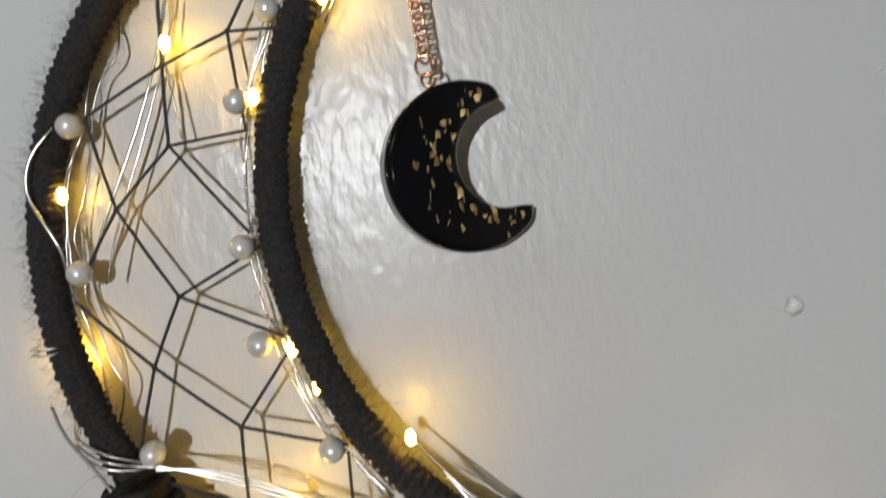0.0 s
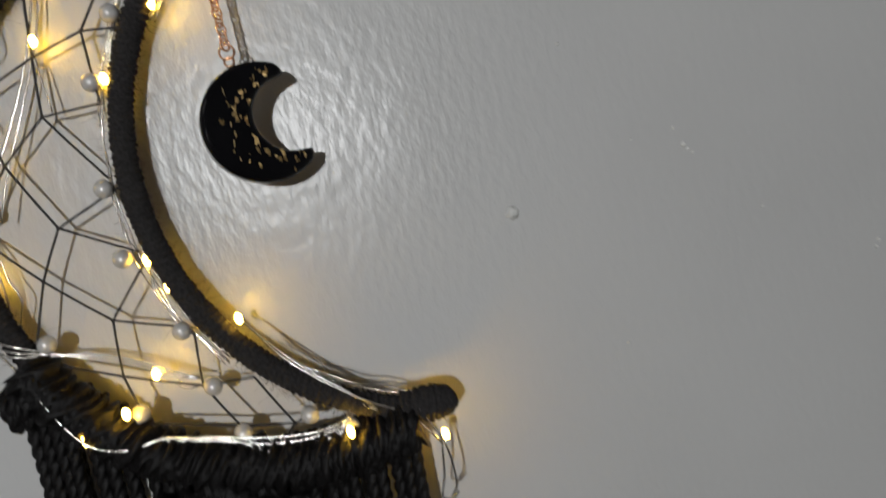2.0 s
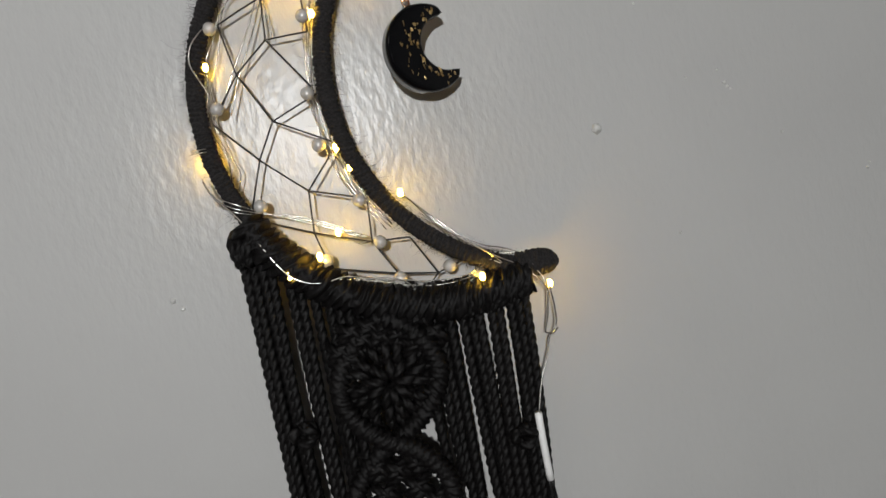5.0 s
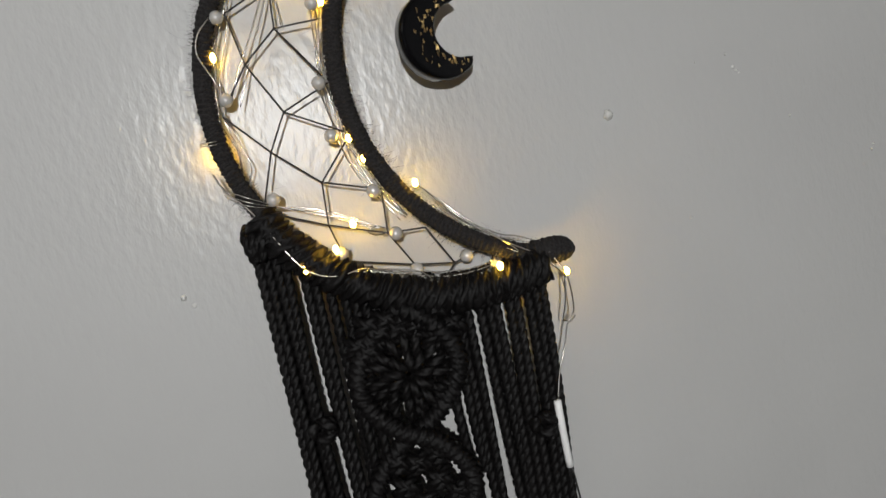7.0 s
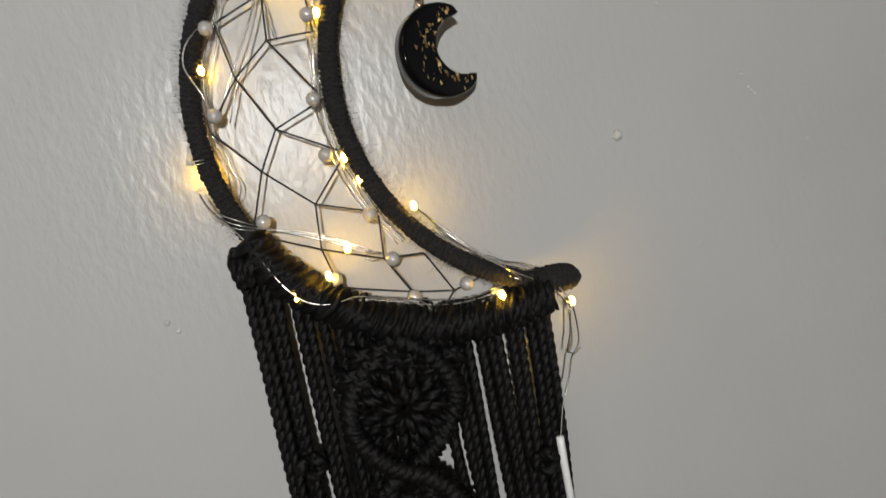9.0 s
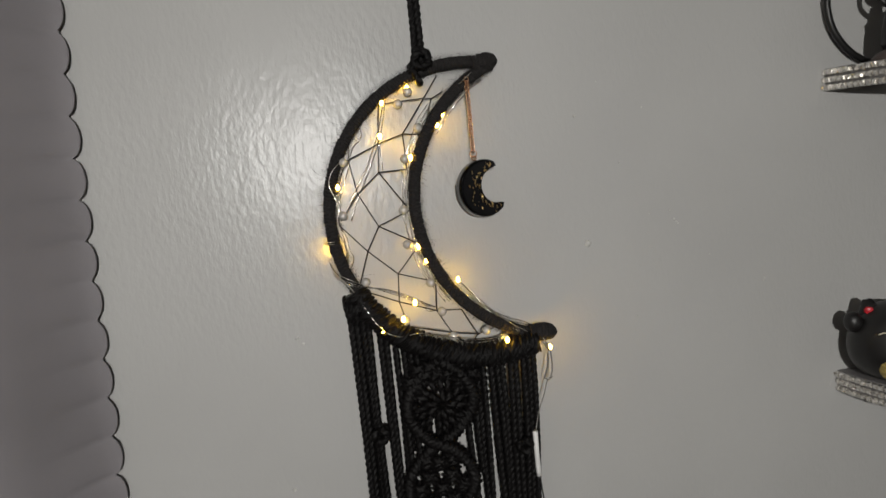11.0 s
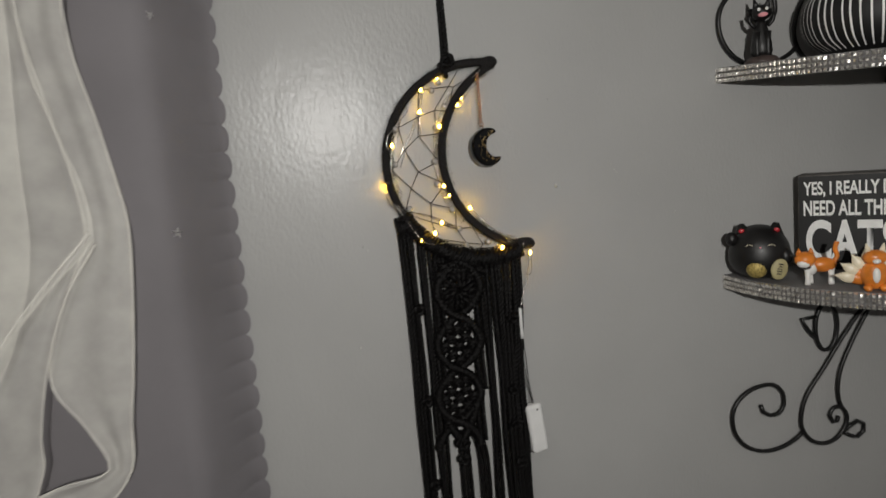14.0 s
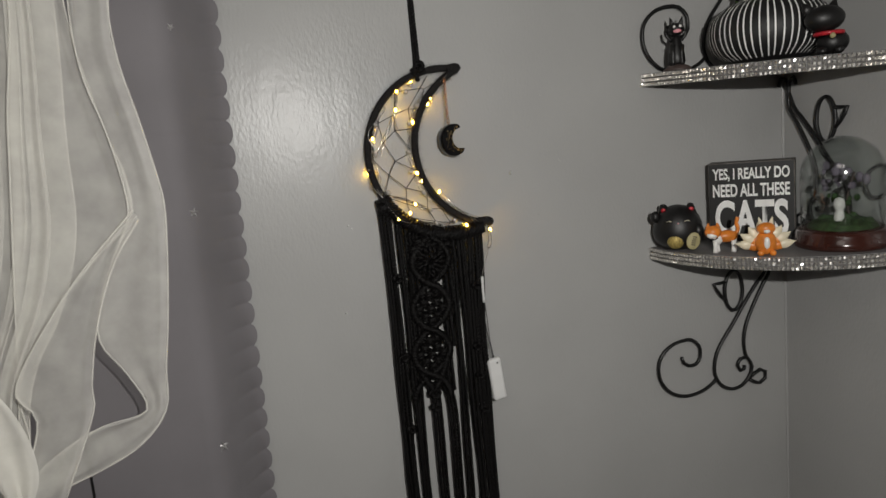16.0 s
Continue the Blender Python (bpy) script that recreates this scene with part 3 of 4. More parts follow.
SWING = Matrix.Translation((0.1000, -0.020, 0)) @ pose(0, 0, 0, 0, 0, 18) @ Matrix.Translation((-0.1000, 0.020, 0))
prof = ((0.0, 0.0036), (0.0, -0.0022), (0.0003, -0.0031), (0.0009, -0.0037), (0.0016, -0.00398), (0.0022, -0.0040), (0.0030, -0.0040))
bm = bmesh.new()
rows_ = []
steps = 120
for i in range(steps + 1):
    a = 48 + 264 * i / steps
    ro, ri = crescent_edge(a)
    end = min(i, steps - i) / 5
    mid, hw = (ro + ri) / 2, (ro - ri) / 2
    if end < 1:
        hw *= math.sqrt(max(0.02, 1 - (1 - end) ** 2))
        mid -= 0.0006 * (1 - end)
    c, sn = math.cos(radians(a + LEAN)), math.sin(radians(a + LEAN))
    sect = []
    for ins, y in prof:
        q = mid + max(hw - ins, hw * 0.1)
        sect.append(bm.verts.new((q * c, y, q * sn)))
    for ins, y in prof[::-1]:
        q = mid - max(hw - ins, hw * 0.1)
        sect.append(bm.verts.new((q * c, y, q * sn)))
    rows_.append(sect)
for r0, r1 in zip(rows_, rows_[1:]):
    for k in range(len(r0)):
        k2 = (k + 1) % len(r0)
        bm.faces.new((r0[k], r0[k2], r1[k2], r1[k]))
bm.faces.new(rows_[0])
bm.faces.new(rows_[-1][::-1])
bmesh.ops.recalc_face_normals(bm, faces=bm.faces[:])
bm.transform(Matrix.Translation((PC[0], -0.020, PC[1])))
bm.transform(SWING)
part("resin_crescent", bm, M_RESIN, pendant, "thick black resin crescent with polished rim")
fr = random.Random(11)
for _ in range(64):
    a = fr.uniform(62, 300)
    ro, ri = crescent_edge(a)
    rad = ri + (ro - ri) * min(0.86, max(0.14, fr.gauss(0.42, 0.20)))
    fx, fz = PC[0] + rad * math.cos(radians(a + LEAN)), PC[1] + rad * math.sin(radians(a + LEAN))
    sz = fr.uniform(0.0004, 0.0016)
    bm = bmesh.new()
    bmesh.ops.create_circle(bm, cap_ends=True, segments=6, radius=sz)
    for v in bm.verts:
        v.co *= fr.uniform(0.5, 1.25)
    ext = bmesh.ops.extrude_face_region(bm, geom=bm.faces[:])
    bmesh.ops.translate(bm, verts=[q for q in ext["geom"] if isinstance(q, bmesh.types.BMVert)], vec=(0, 0, 0.0002))
    bm.transform(SWING @ Matrix.Translation((fx, -0.02395, fz)) @ pose(0, 0, 0, 90 + fr.uniform(-10, 10), fr.uniform(-10, 10), fr.uniform(0, 360)))
    part("gold_flake", bm, M_FLAKE, pendant, smooth=False)
CH0, CH1 = (0.1005, 1.5955), (0.1000, 1.5445)
for i in range(20):
    t = i / 19
    cx, cz = CH0[0] + (CH1[0] - CH0[0]) * t, CH0[1] + (CH1[1] - CH0[1]) * t
    turn = 34 if i % 2 else -38
    ring = []
    for k in range(14):
        a = 2 * math.pi * k / 14
        ring.append(Matrix.Translation((cx, -0.0195, cz)) @ pose(0, 0, 0, 0, 0, turn) @ Vector((0.0016 * math.cos(a), 0, 0.0021 * math.sin(a))))
    v, f = sweep([tuple(q) for q in ring], 0.00042, 6, closed=True)
    mesh_part("chain_link", v, f, M_GOLD, pendant)
for rz, rr in ((1.5418, 0.0026), (1.5385, 0.0017)):
    ring = [(0.1000 + rr * math.cos(2 * math.pi * k / 20), -0.0200 + 0.0006 * math.sin(2 * math.pi * k / 20), rz + rr * math.sin(2 * math.pi * k / 20)) for k in range(20)]
    v, f = sweep(ring, 0.0004, 7, closed=True)
    mesh_part("jump_ring", v, f, M_GOLD, pendant)
ring = [(0.101 + 0.0062 * math.cos(2 * math.pi * k / 24) * 0.8, YC - 0.0058 * math.sin(2 * math.pi * k / 24), 1.5975 + 0.004 * math.cos(2 * math.pi * k / 24)) for k in range(24)]
v, f = sweep(ring, 0.00035, 6, closed=True)
mesh_part("chain_loop", v, f, M_WIRE, pendant)

# ---- fairy lights ----
lights = thing("fairy_light_string", (0, 0, 0), "lit warm micro LEDs on silver wire wound round a hoop", "fairy lights")
LED = ((0.058, 1.595), (0.038, 1.586), (0.034, 1.562), (0.082, 1.574), (0.077, 1.566), (0.0545, 1.544), (-0.001, 1.528), (-0.0108, 1.4835), (0.0525, 1.478), (0.0575, 1.467),
       (0.079, 1.450), (0.045, 1.437), (0.0185, 1.4215), (0.0345, 1.4275), (0.1095, 1.402), (0.1425, 1.391))
for x, z in LED:
    yb = -0.0235 if (x, z) in ((0.0185, 1.4215), (0.1095, 1.402), (0.0345, 1.4275)) else -0.0185 if x > 0.13 else (-0.0085 if x < -0.01 else -0.0155)
    ball("led_bulb", (x, yb, z), 0.0014, M_LED, lights, (1, 1, 1.5), 10, "glowing warm white LED drop")


def wire(pts, r=0.00030):
    tube("wire", pts, r, M_WIRE, lights, step=0.0025, sides=5)


wr = random.Random(8)
for rad, y0 in ((C2[2] + 0.0052, -0.0125), (C2[2] + 0.0066, -0.0140), (C2[2] + 0.0080, -0.0120), (C2[2] + 0.0095, -0.0105)):
    wire([(C2[0] + (rad + wr.uniform(-0.0012, 0.0012)) * math.cos(radians(a)), y0 + wr.uniform(-0.0015, 0.0015), C2[1] + (rad + wr.uniform(-0.0012, 0.0012)) * math.sin(radians(a)))
          for a in range(140, 222, 6)])
for rad, y0 in ((C2[2] - 0.0055, -0.013), (C2[2] - 0.007, -0.015)):
    wire([(C2[0] + (rad + wr.uniform(-0.001, 0.001)) * math.cos(radians(a)), y0 + wr.uniform(-0.0015, 0.0015), C2[1] + (rad + wr.uniform(-0.001, 0.001)) * math.sin(radians(a))) for a in range(222, 262, 5)])
    wire([(C2[0] + (rad + wr.uniform(-0.001, 0.001)) * math.cos(radians(a)), y0 + wr.uniform(-0.0015, 0.0015), C2[1] + (rad + wr.uniform(-0.001, 0.001)) * math.sin(radians(a))) for a in range(118, 150, 5)])
for k, (rad, y0) in enumerate(((C1[2] - 0.0055, -0.0135), (C1[2] - 0.0072, -0.0145), (C1[2] - 0.0088, -0.0125))):
    wire([(C1[0] + (C1[2] + 0.002) * math.cos(radians(152 - 8 * k)), -0.0060, C1[1] + (C1[2] + 0.002) * math.sin(radians(152 - 8 * k)))] + [(C1[0] + (rad + wr.uniform(-0.0015, 0.0015)) * math.cos(radians(a)), y0 + wr.uniform(-0.001, 0.001), C1[1] + (rad + wr.uniform(-0.0015, 0.0015)) * math.sin(radians(a))) for a in range(158 - 8 * k, 198, 5)]
         + [(C1[0] + (C1[2] + 0.003) * math.cos(radians(203)), -0.0075, C1[1] + (C1[2] + 0.003) * math.sin(radians(203)))])
wire([(0.002, -0.0190, 1.5455), (-0.0045, -0.0205, 1.5385), (-0.0070, -0.0206, 1.530), (-0.0040, -0.0206, 1.521), (-0.0015, -0.0200, 1.514), (-0.003, -0.0160, 1.503), (-0.001, -0.014, 1.495)], 0.00042)
wire([(0.0395, -0.0145, 1.585), (0.033, -0.0145, 1.565), (0.026, -0.0148, 1.549), (0.019, -0.0150, 1.536), (0.010, -0.0150, 1.521), (0.003, -0.0145, 1.508)], 0.00045)
wire([(0.0405, -0.0142, 1.584), (0.036, -0.0140, 1.567), (0.028, -0.0150, 1.548), (0.021, -0.0152, 1.534), (0.013, -0.0150, 1.519), (0.006, -0.0145, 1.503)], 0.00034)
wire([(0.036, -0.0148, 1.586), (0.0335, -0.0150, 1.572), (0.033, -0.0150, 1.556), (0.0335, -0.0142, 1.537)])
for zz in (1.4895, 1.4880):
    wire([(-0.0172, -0.012, zz), (-0.0155, -0.0185, zz), (-0.011, -0.0202, zz - 0.0005), (-0.006, -0.0170, zz - 0.0003)])
for dz in (0.0, 0.0022, 0.0040):
    wire([(-0.0125, -0.0085, 1.468 - dz), (-0.0085, -0.0175, 1.4650 - dz), (0.000, -0.0205, 1.460 - dz), (0.010, -0.0175, 1.4545 - dz * 0.4), (0.025, -0.0150, 1.4475 + dz * 0.5), (0.040, -0.0145, 1.4405 + dz * 0.6), (0.052, -0.0145, 1.434 + dz * 0.5), (0.060, -0.0142, 1.4315)])
wire([(0.056, -0.0145, 1.4335), (0.051, -0.0150, 1.4320), (0.055, -0.0155, 1.4290), (0.059, -0.0148, 1.4290)])
wire([(-0.0135, -0.0175, 1.474), (-0.010, -0.0195, 1.466), (0.000, -0.0225, 1.4535), (0.0085, -0.0250, 1.438), (0.0150, -0.0258, 1.4265), (0.0225, -0.0258, 1.4185), (0.033, -0.0250, 1.4150), (0.045, -0.0230, 1.4155),
      (0.058, -0.0210, 1.4110)], 0.00045)
for dz, ddx in ((0.0, 0.0), (0.003, 0.006), (0.0055, 0.012), (-0.0025, 0.003)):
    wire([(0.040 + ddx, -0.0215, 1.4150 - dz * 0.3), (0.060 + ddx, -0.0200, 1.4095 - dz * 0.4), (0.080, -0.0190, 1.4030 - dz), (0.096, -0.0185, 1.4015 - dz * 0.7), (0.1085 - ddx * 0.2, -0.0180, 1.4035 - dz * 0.6),
          (0.1130 - ddx * 0.4, -0.0160, 1.4090 - dz * 0.4)], 0.00036)
wire([(0.083, -0.0165, 1.4455), (0.092, -0.0208, 1.4335), (0.104, -0.0212, 1.4215), (0.118, -0.0212, 1.4105), (0.128, -0.0195, 1.404)], 0.00045)
wire([(0.079, -0.0150, 1.4500), (0.089, -0.0195, 1.4385), (0.100, -0.0210, 1.4265), (0.112, -0.0212, 1.4155), (0.121, -0.0200, 1.406), (0.114, -0.018, 1.410)], 0.00036)
for ddx in (0.0, 0.003):
    wire([(0.1310 + ddx, -0.0195, 1.4060), (0.1345 + ddx, -0.0208, 1.3985), (0.1385 + ddx * 0.7, -0.0215, 1.3925), (0.1405, -0.0215, 1.389)], 0.00036)
wire([(0.1415, -0.0215, 1.3905), (0.1425, -0.0190, 1.380), (0.1420, -0.0170, 1.3700), (0.1375, -0.0165, 1.3640), (0.1345, -0.0165, 1.355), (0.1285, -0.0180, 1.342), (0.1240, -0.0200, 1.3275)], 0.00042)
wire([(0.1405, -0.0205, 1.389), (0.1385, -0.0185, 1.376), (0.1360, -0.0170, 1.3670), (0.1395, -0.0170, 1.3655), (0.1425, -0.0170, 1.3680)], 0.00042)
tube("wire_sleeve", [(0.1238, -0.0200, 1.3285), (0.1236, -0.0195, 1.310), (0.1240, -0.0180, 1.2920)], 0.0019, M_SLEEVE, lights, label="white heat shrink sleeve", sides=10)
for ddx in (-0.0007, 0.0008):
    tube("lead", [(0.1240 + ddx, -0.0180, 1.2925), (0.1255 + ddx * 2, -0.0150, 1.265), (0.1285 + ddx, -0.0120, 1.235), (0.1318 + ddx, -0.0120, 1.2075)], 0.00055, M_IRON, lights, sides=6)
box = slab("battery_box", -0.0102, 0.0102, -0.0065, 0.0065, -0.031, 0.031, M_PLASTIC, lights, 0.004, "rounded white plastic battery box",
           Matrix.Translation((0.1330, -0.0120, 1.1775)) @ pose(0, 0, 0, 0, -5, 8))
scr = ball("screw", (0.1345, -0.0192, 1.2025), 0.0011, M_IRON, box, (1, 0.5, 1), 8)

hang_lean(catcher)
hang_lean(lights)

# ---- dark curtain with scalloped hem ----
curtain = thing("blackout_curtain", (0, 0, 0), "dark grey cloth curtain with scalloped hem and small silver stars", "curtain")


def edge_x(z):
    return -0.1712 - 0.0305 * (1.696 - z)


def curtain_y(d, z):
    """Depth of the cloth at d from its hem: it leaves the wall and hangs in slow folds."""
    k = min(1.0, d / 0.06)
    k = k * k * (3 - 2 * k)
    crease = 0.0022 * math.exp(-((z - 1.512 - 0.82 * d) / 0.0032) ** 2) * (0.004 < d < 0.062)
    return -0.007 - crease - 0.062 * k - 0.005 * math.sin(d * 15 + 0.4 * z) * k - 0.003 * math.sin(z * 7 + d * 30) * k


cv, cf = [], []
zs = np.arange(0.55, 2.3, 0.0024)
ds = [0.0, 0.0006, 0.0045, 0.009, 0.014, 0.02, 0.027, 0.035, 0.045, 0.056] + [0.07 + 0.016 * i for i in range(75)]
for z in zs:
    ph = (z % 0.0285) / 0.0285
    sc = 0.0075 * (math.sqrt(max(0.0, 1 - (2 * ph - 1) ** 2)) - 0.5)
    for d in ds:
        cv.append((edge_x(z) + sc * max(0.0, 1 - d / 0.03) - d, curtain_y(d, z), z))
nd = len(ds)
for i in range(len(zs) - 1):
    for j in range(nd - 1):
        a = i * nd + j
        cf.append((a, a + nd, a + nd + 1, a + 1))
cl = mesh_part("cloth", cv, cf, M_CURTAIN, curtain)
mod = cl.modifiers.new("thickness", "SOLIDIFY")
mod.thickness, mod.offset = 0.0012, 0
pts = [(edge_x(z) - 0.195, curtain_y(0.195, z) - 0.0025, z) for z in np.arange(0.56, 1.24, 0.02)]
tube("seam", pts, 0.0015, M_IRON, curtain, step=0.03, sides=6, label="dark seam down the cloth")


def foil_star(x, z, r, turn):
    bm = bmesh.new()
    c = bm.verts.new((0, -0.0006, 0))
    rim = []
    for k in range(10):
        a = radians(90 + 36 * k)
        q = r if k % 2 == 0 else r * 0.42
        rim.append(bm.verts.new((q * math.cos(a), 0.0004 if k % 2 else -0.0025 * ((k // 2) % 3 == 1), q * math.sin(a))))
    for k in range(10):
        bm.faces.new((c, rim[(k + 1) % 10], rim[k]))
    d = edge_x(z) - x
    bm.transform(Matrix.Translation((x, curtain_y(d, z) - 0.0028, z)) @ pose(0, 0, 0, 0, turn, 0))
    part("foil_star", bm, M_STAR, curtain, "small silver foil star pinned to the cloth", smooth=False)


for x, z, r, tn in ((-0.2262, 1.4655, 0.0062, 12), (-0.2187, 1.6691, 0.0048, 40), (-0.2361, 1.1824, 0.0072, 65), (-0.362, 1.449, 0.0045, 20)):
    foil_star(x, z, r, tn)

# ---- sheer curtain ----
sheer = thing("sheer_curtain", (0, 0, 0), "cream tulle drape gathered low before the dark curtain", "curtain")


def resample(g, n):
    p = spline([(a, b, 0) for a, b in g], 0.004)[:, :2]
    s = np.concatenate([[0], np.cumsum(np.linalg.norm(np.diff(p, axis=0), axis=1))])
    t = np.linspace(0, s[-1], n)
    return np.stack([np.interp(t, s, p[:, 0]), np.interp(t, s, p[:, 1])], 1)


def veil(left, right, y, folds, amp, seed, nu=44, nv=90, hem=0.0010, cloth=None):
    a, b = resample(left, nv), resample(right, nv)
    v, f = [], []
    for i in range(nv):
        for j in range(nu):
            u = j / (nu - 1)
            w = u + 0.03 * math.sin(7 * i / nv + seed)
            x, z = a[i] * (1 - u) + b[i] * u
            dy = amp * math.sin(2 * math.pi * folds * w + 1.3 * math.sin(4.2 * i / nv + seed) + seed) * math.sin(math.pi * min(1, max(0.04, u * (1 - u) * 6)) / 2)
            dy += amp * 0.8 * noise.noise((u * folds * 1.3 + seed * 5, i / nv * 3.0, seed))
            v.append((x, y + dy, z))
    for i in range(nv - 1):
        for j in range(nu - 1):
            q = i * nu + j
            f.append((q, q + 1, q + nu + 1, q + nu))
    mesh_part("veil_panel", v, f, cloth or M_SHEER, sheer)
    for g in (a, b) if hem else ():
        tube("hem", [(p[0], y, p[1]) for p in g[::3]], hem, M_HEM, sheer, step=0.01, sides=5)


GA, GB = ([(-0.382, 2.394), (-0.392, 2.05), (-0.402, 1.722), (-0.456, 1.468), (-0.508, 1.217)],
          [(-0.291, 2.394), (-0.301, 2.05), (-0.311, 1.717), (-0.325, 1.553), (-0.332, 1.465), (-0.359, 1.388), (-0.400, 1.313), (-0.420, 1.192)])
GA2, GB2 = resample(GA, 30), resample(GB, 30)


def pleat(top0, top1, low0, low1, y, seed):
    """A narrow length of the same net folded over the broad one, drawn together downwards."""
    g0, g1 = [], []
    for k in range(30):
        q = k / 29
        w = 0.012 * math.sin(5 * q + seed)
        u0, u1 = top0 + (low0 - top0) * q + w, top1 + (low1 - top1) * q - w * 0.6
        g0.append(tuple(GA2[k] * (1 - u0) + GB2[k] * u0))
        g1.append(tuple(GA2[k] * (1 - u1) + GB2[k] * u1))
    veil(g0, g1, y, 0.8, 0.0026, seed, 20, 60, 0)


veil(GA, GB, -0.140, 2.2, 0.0032, 0.3)
veil([(-0.324, 2.394), (-0.334, 2.05), (-0.344, 1.715), (-0.365, 1.589), (-0.385, 1.459), (-0.406, 1.320), (-0.424, 1.202)],
     [(-0.280, 2.394), (-0.290, 2.05), (-0.300, 1.713), (-0.301, 1.654), (-0.286, 1.559), (-0.274, 1.482), (-0.317, 1.437), (-0.359, 1.393), (-0.404, 1.326), (-0.405, 1.272), (-0.422, 1.202)], -0.155, 1.4, 0.0026, 1.7)
veil([(-0.270, 1.483), (-0.315, 1.440), (-0.353, 1.397), (-0.400, 1.327), (-0.388, 1.289), (-0.419, 1.213)],
     [(-0.267, 1.473), (-0.297, 1.431), (-0.321, 1.373), (-0.335, 1.318), (-0.339, 1.289), (-0.380, 1.202)], -0.178, 1.2, 0.0022, 2.9)
veil([(-0.274, 2.394), (-0.284, 2.05), (-0.294, 1.710), (-0.297, 1.627), (-0.284, 1.559), (-0.277, 1.482), (-0.301, 1.430), (-0.325, 1.368), (-0.308, 1.326), (-0.291, 1.287), (-0.303, 1.273), (-0.351, 1.266), (-0.399, 1.236), (-0.435, 1.211)],
     [(-0.239, 2.394), (-0.249, 2.05), (-0.259, 1.708), (-0.265, 1.649), (-0.257, 1.592), (-0.251, 1.555), (-0.243, 1.483), (-0.249, 1.433), (-0.257, 1.376), (-0.268, 1.318), (-0.273, 1.281), (-0.286, 1.257), (-0.326, 1.231), (-0.411, 1.204)], -0.165, 1.3, 0.0024, 4.1)

for t0, t1, l0, l1, py, ps in ((0.05, 0.20, 0.10, 0.22, -0.150, 1.0), (0.26, 0.42, 0.30, 0.55, -0.153, 2.2), (0.44, 0.50, 0.34, 0.44, -0.158, 3.1),
                               (0.55, 0.74, 0.58, 0.66, -0.151, 4.4), (0.70, 0.76, 0.72, 0.90, -0.160, 5.0), (-0.02, 0.06, 0.12, 0.24, -0.162, 6.3)):
    pleat(t0, t1, l0, l1, py, ps)

for y, seed, dx in ((-0.184, 8.3, -0.032), (-0.190, 5.3, -0.018), (-0.197, 7.1, -0.004), (-0.203, 9.4, 0.008)):
    veil([(-0.482 + dx, 1.440 - dx), (-0.456 + dx, 1.335), (-0.432 + dx * 0.6, 1.266), (-0.413, 1.212)],
         [(-0.440 + dx, 1.385 - dx * 1.5), (-0.405 + dx, 1.312), (-0.392 + dx * 0.6, 1.252), (-0.402, 1.210)], y, 1.4, 0.0028, seed, 30, 40, 0, M_GATHER)

# ---- corner shelves ----
SR = 0.25


def corner_shelf(ztop, tilt, label):
    """Quarter-round board with a rhinestone strip round its front."""
    ob = thing("corner_shelf", (XR, 0, ztop), label, "shelf", group="corner shelves")
    n = 40
    bm = bmesh.new()
    top, bot = [bm.verts.new((-0.0005, -0.0005, 0))], [bm.verts.new((-0.0005, -0.0005, -0.017))]
    for i in range(n + 1):
        a = radians(90 * i / n)
        x, y = -(SR - 0.003) * math.cos(a) - 0.0005, -(SR - 0.003) * math.sin(a) - 0.0005
        top.append(bm.verts.new((x, y, 0)))
        bot.append(bm.verts.new((x, y, -0.017)))
    bm.faces.new(top)
    bm.faces.new(bot[::-1])
    for i in range(len(top)):
        j = (i + 1) % len(top)
        bm.faces.new((top[i], bot[i], bot[j], top[j]))
    part("board", bm, M_SHELF, ob, smooth=False)
    v, f = [], []
    cols = 74
    for i in range(cols):
        for k in range(3):
            a0 = radians(90 * (i + 0.10) / cols)
            a1 = radians(90 * (i + 0.90) / cols)
            z0, z1 = -0.0178 + k * 0.0061, -0.0178 + (k + 0.84) * 0.0061
            am, zm = (a0 + a1) / 2, (z0 + z1) / 2
            o = len(v)
            for aa, zz, r in ((a0, z0, SR - 0.001), (a1, z0, SR - 0.001), (a1, z1, SR - 0.001), (a0, z1, SR - 0.001)):
                v.append((-r * math.cos(aa), -r * math.sin(aa), zz))
            q = 0.40
            for aa, zz in ((a0 + (am - a0) * q, z0 + (zm - z0) * q), (a1 + (am - a1) * q, z0 + (zm - z0) * q), (a1 + (am - a1) * q, z1 + (zm - z1) * q), (a0 + (am - a0) * q, z1 + (zm - z1) * q)):
                jv = SR + 0.0014 + random.uniform(-0.0009, 0.0009)
                v.append((-jv * math.cos(aa), -jv * math.sin(aa), zz))
            f += [(o + 4, o + 5, o + 6, o + 7)]
            for e in range(4):
                f.append((o + e, o + (e + 1) % 4, o + 4 + (e + 1) % 4, o + 4 + e))
    tagged(mesh_part("rhinestone_strip", v, f, M_STONE, ob, smooth=False), "three rows of glittering silver rhinestones", kind="stuff")
    ob.rotation_euler = (radians(tilt), 0, 0)
    return ob


ZL, ZU = 1.3250, 1.581
corner_shelf(ZL, 0, "grey quarter-round corner shelf edged with silver rhinestones")
corner_shelf(ZU, 2.6, "forward-tilting grey quarter-round shelf edged with silver rhinestones")


def upper_z(y):
    return ZU + y * math.tan(radians(2.6))


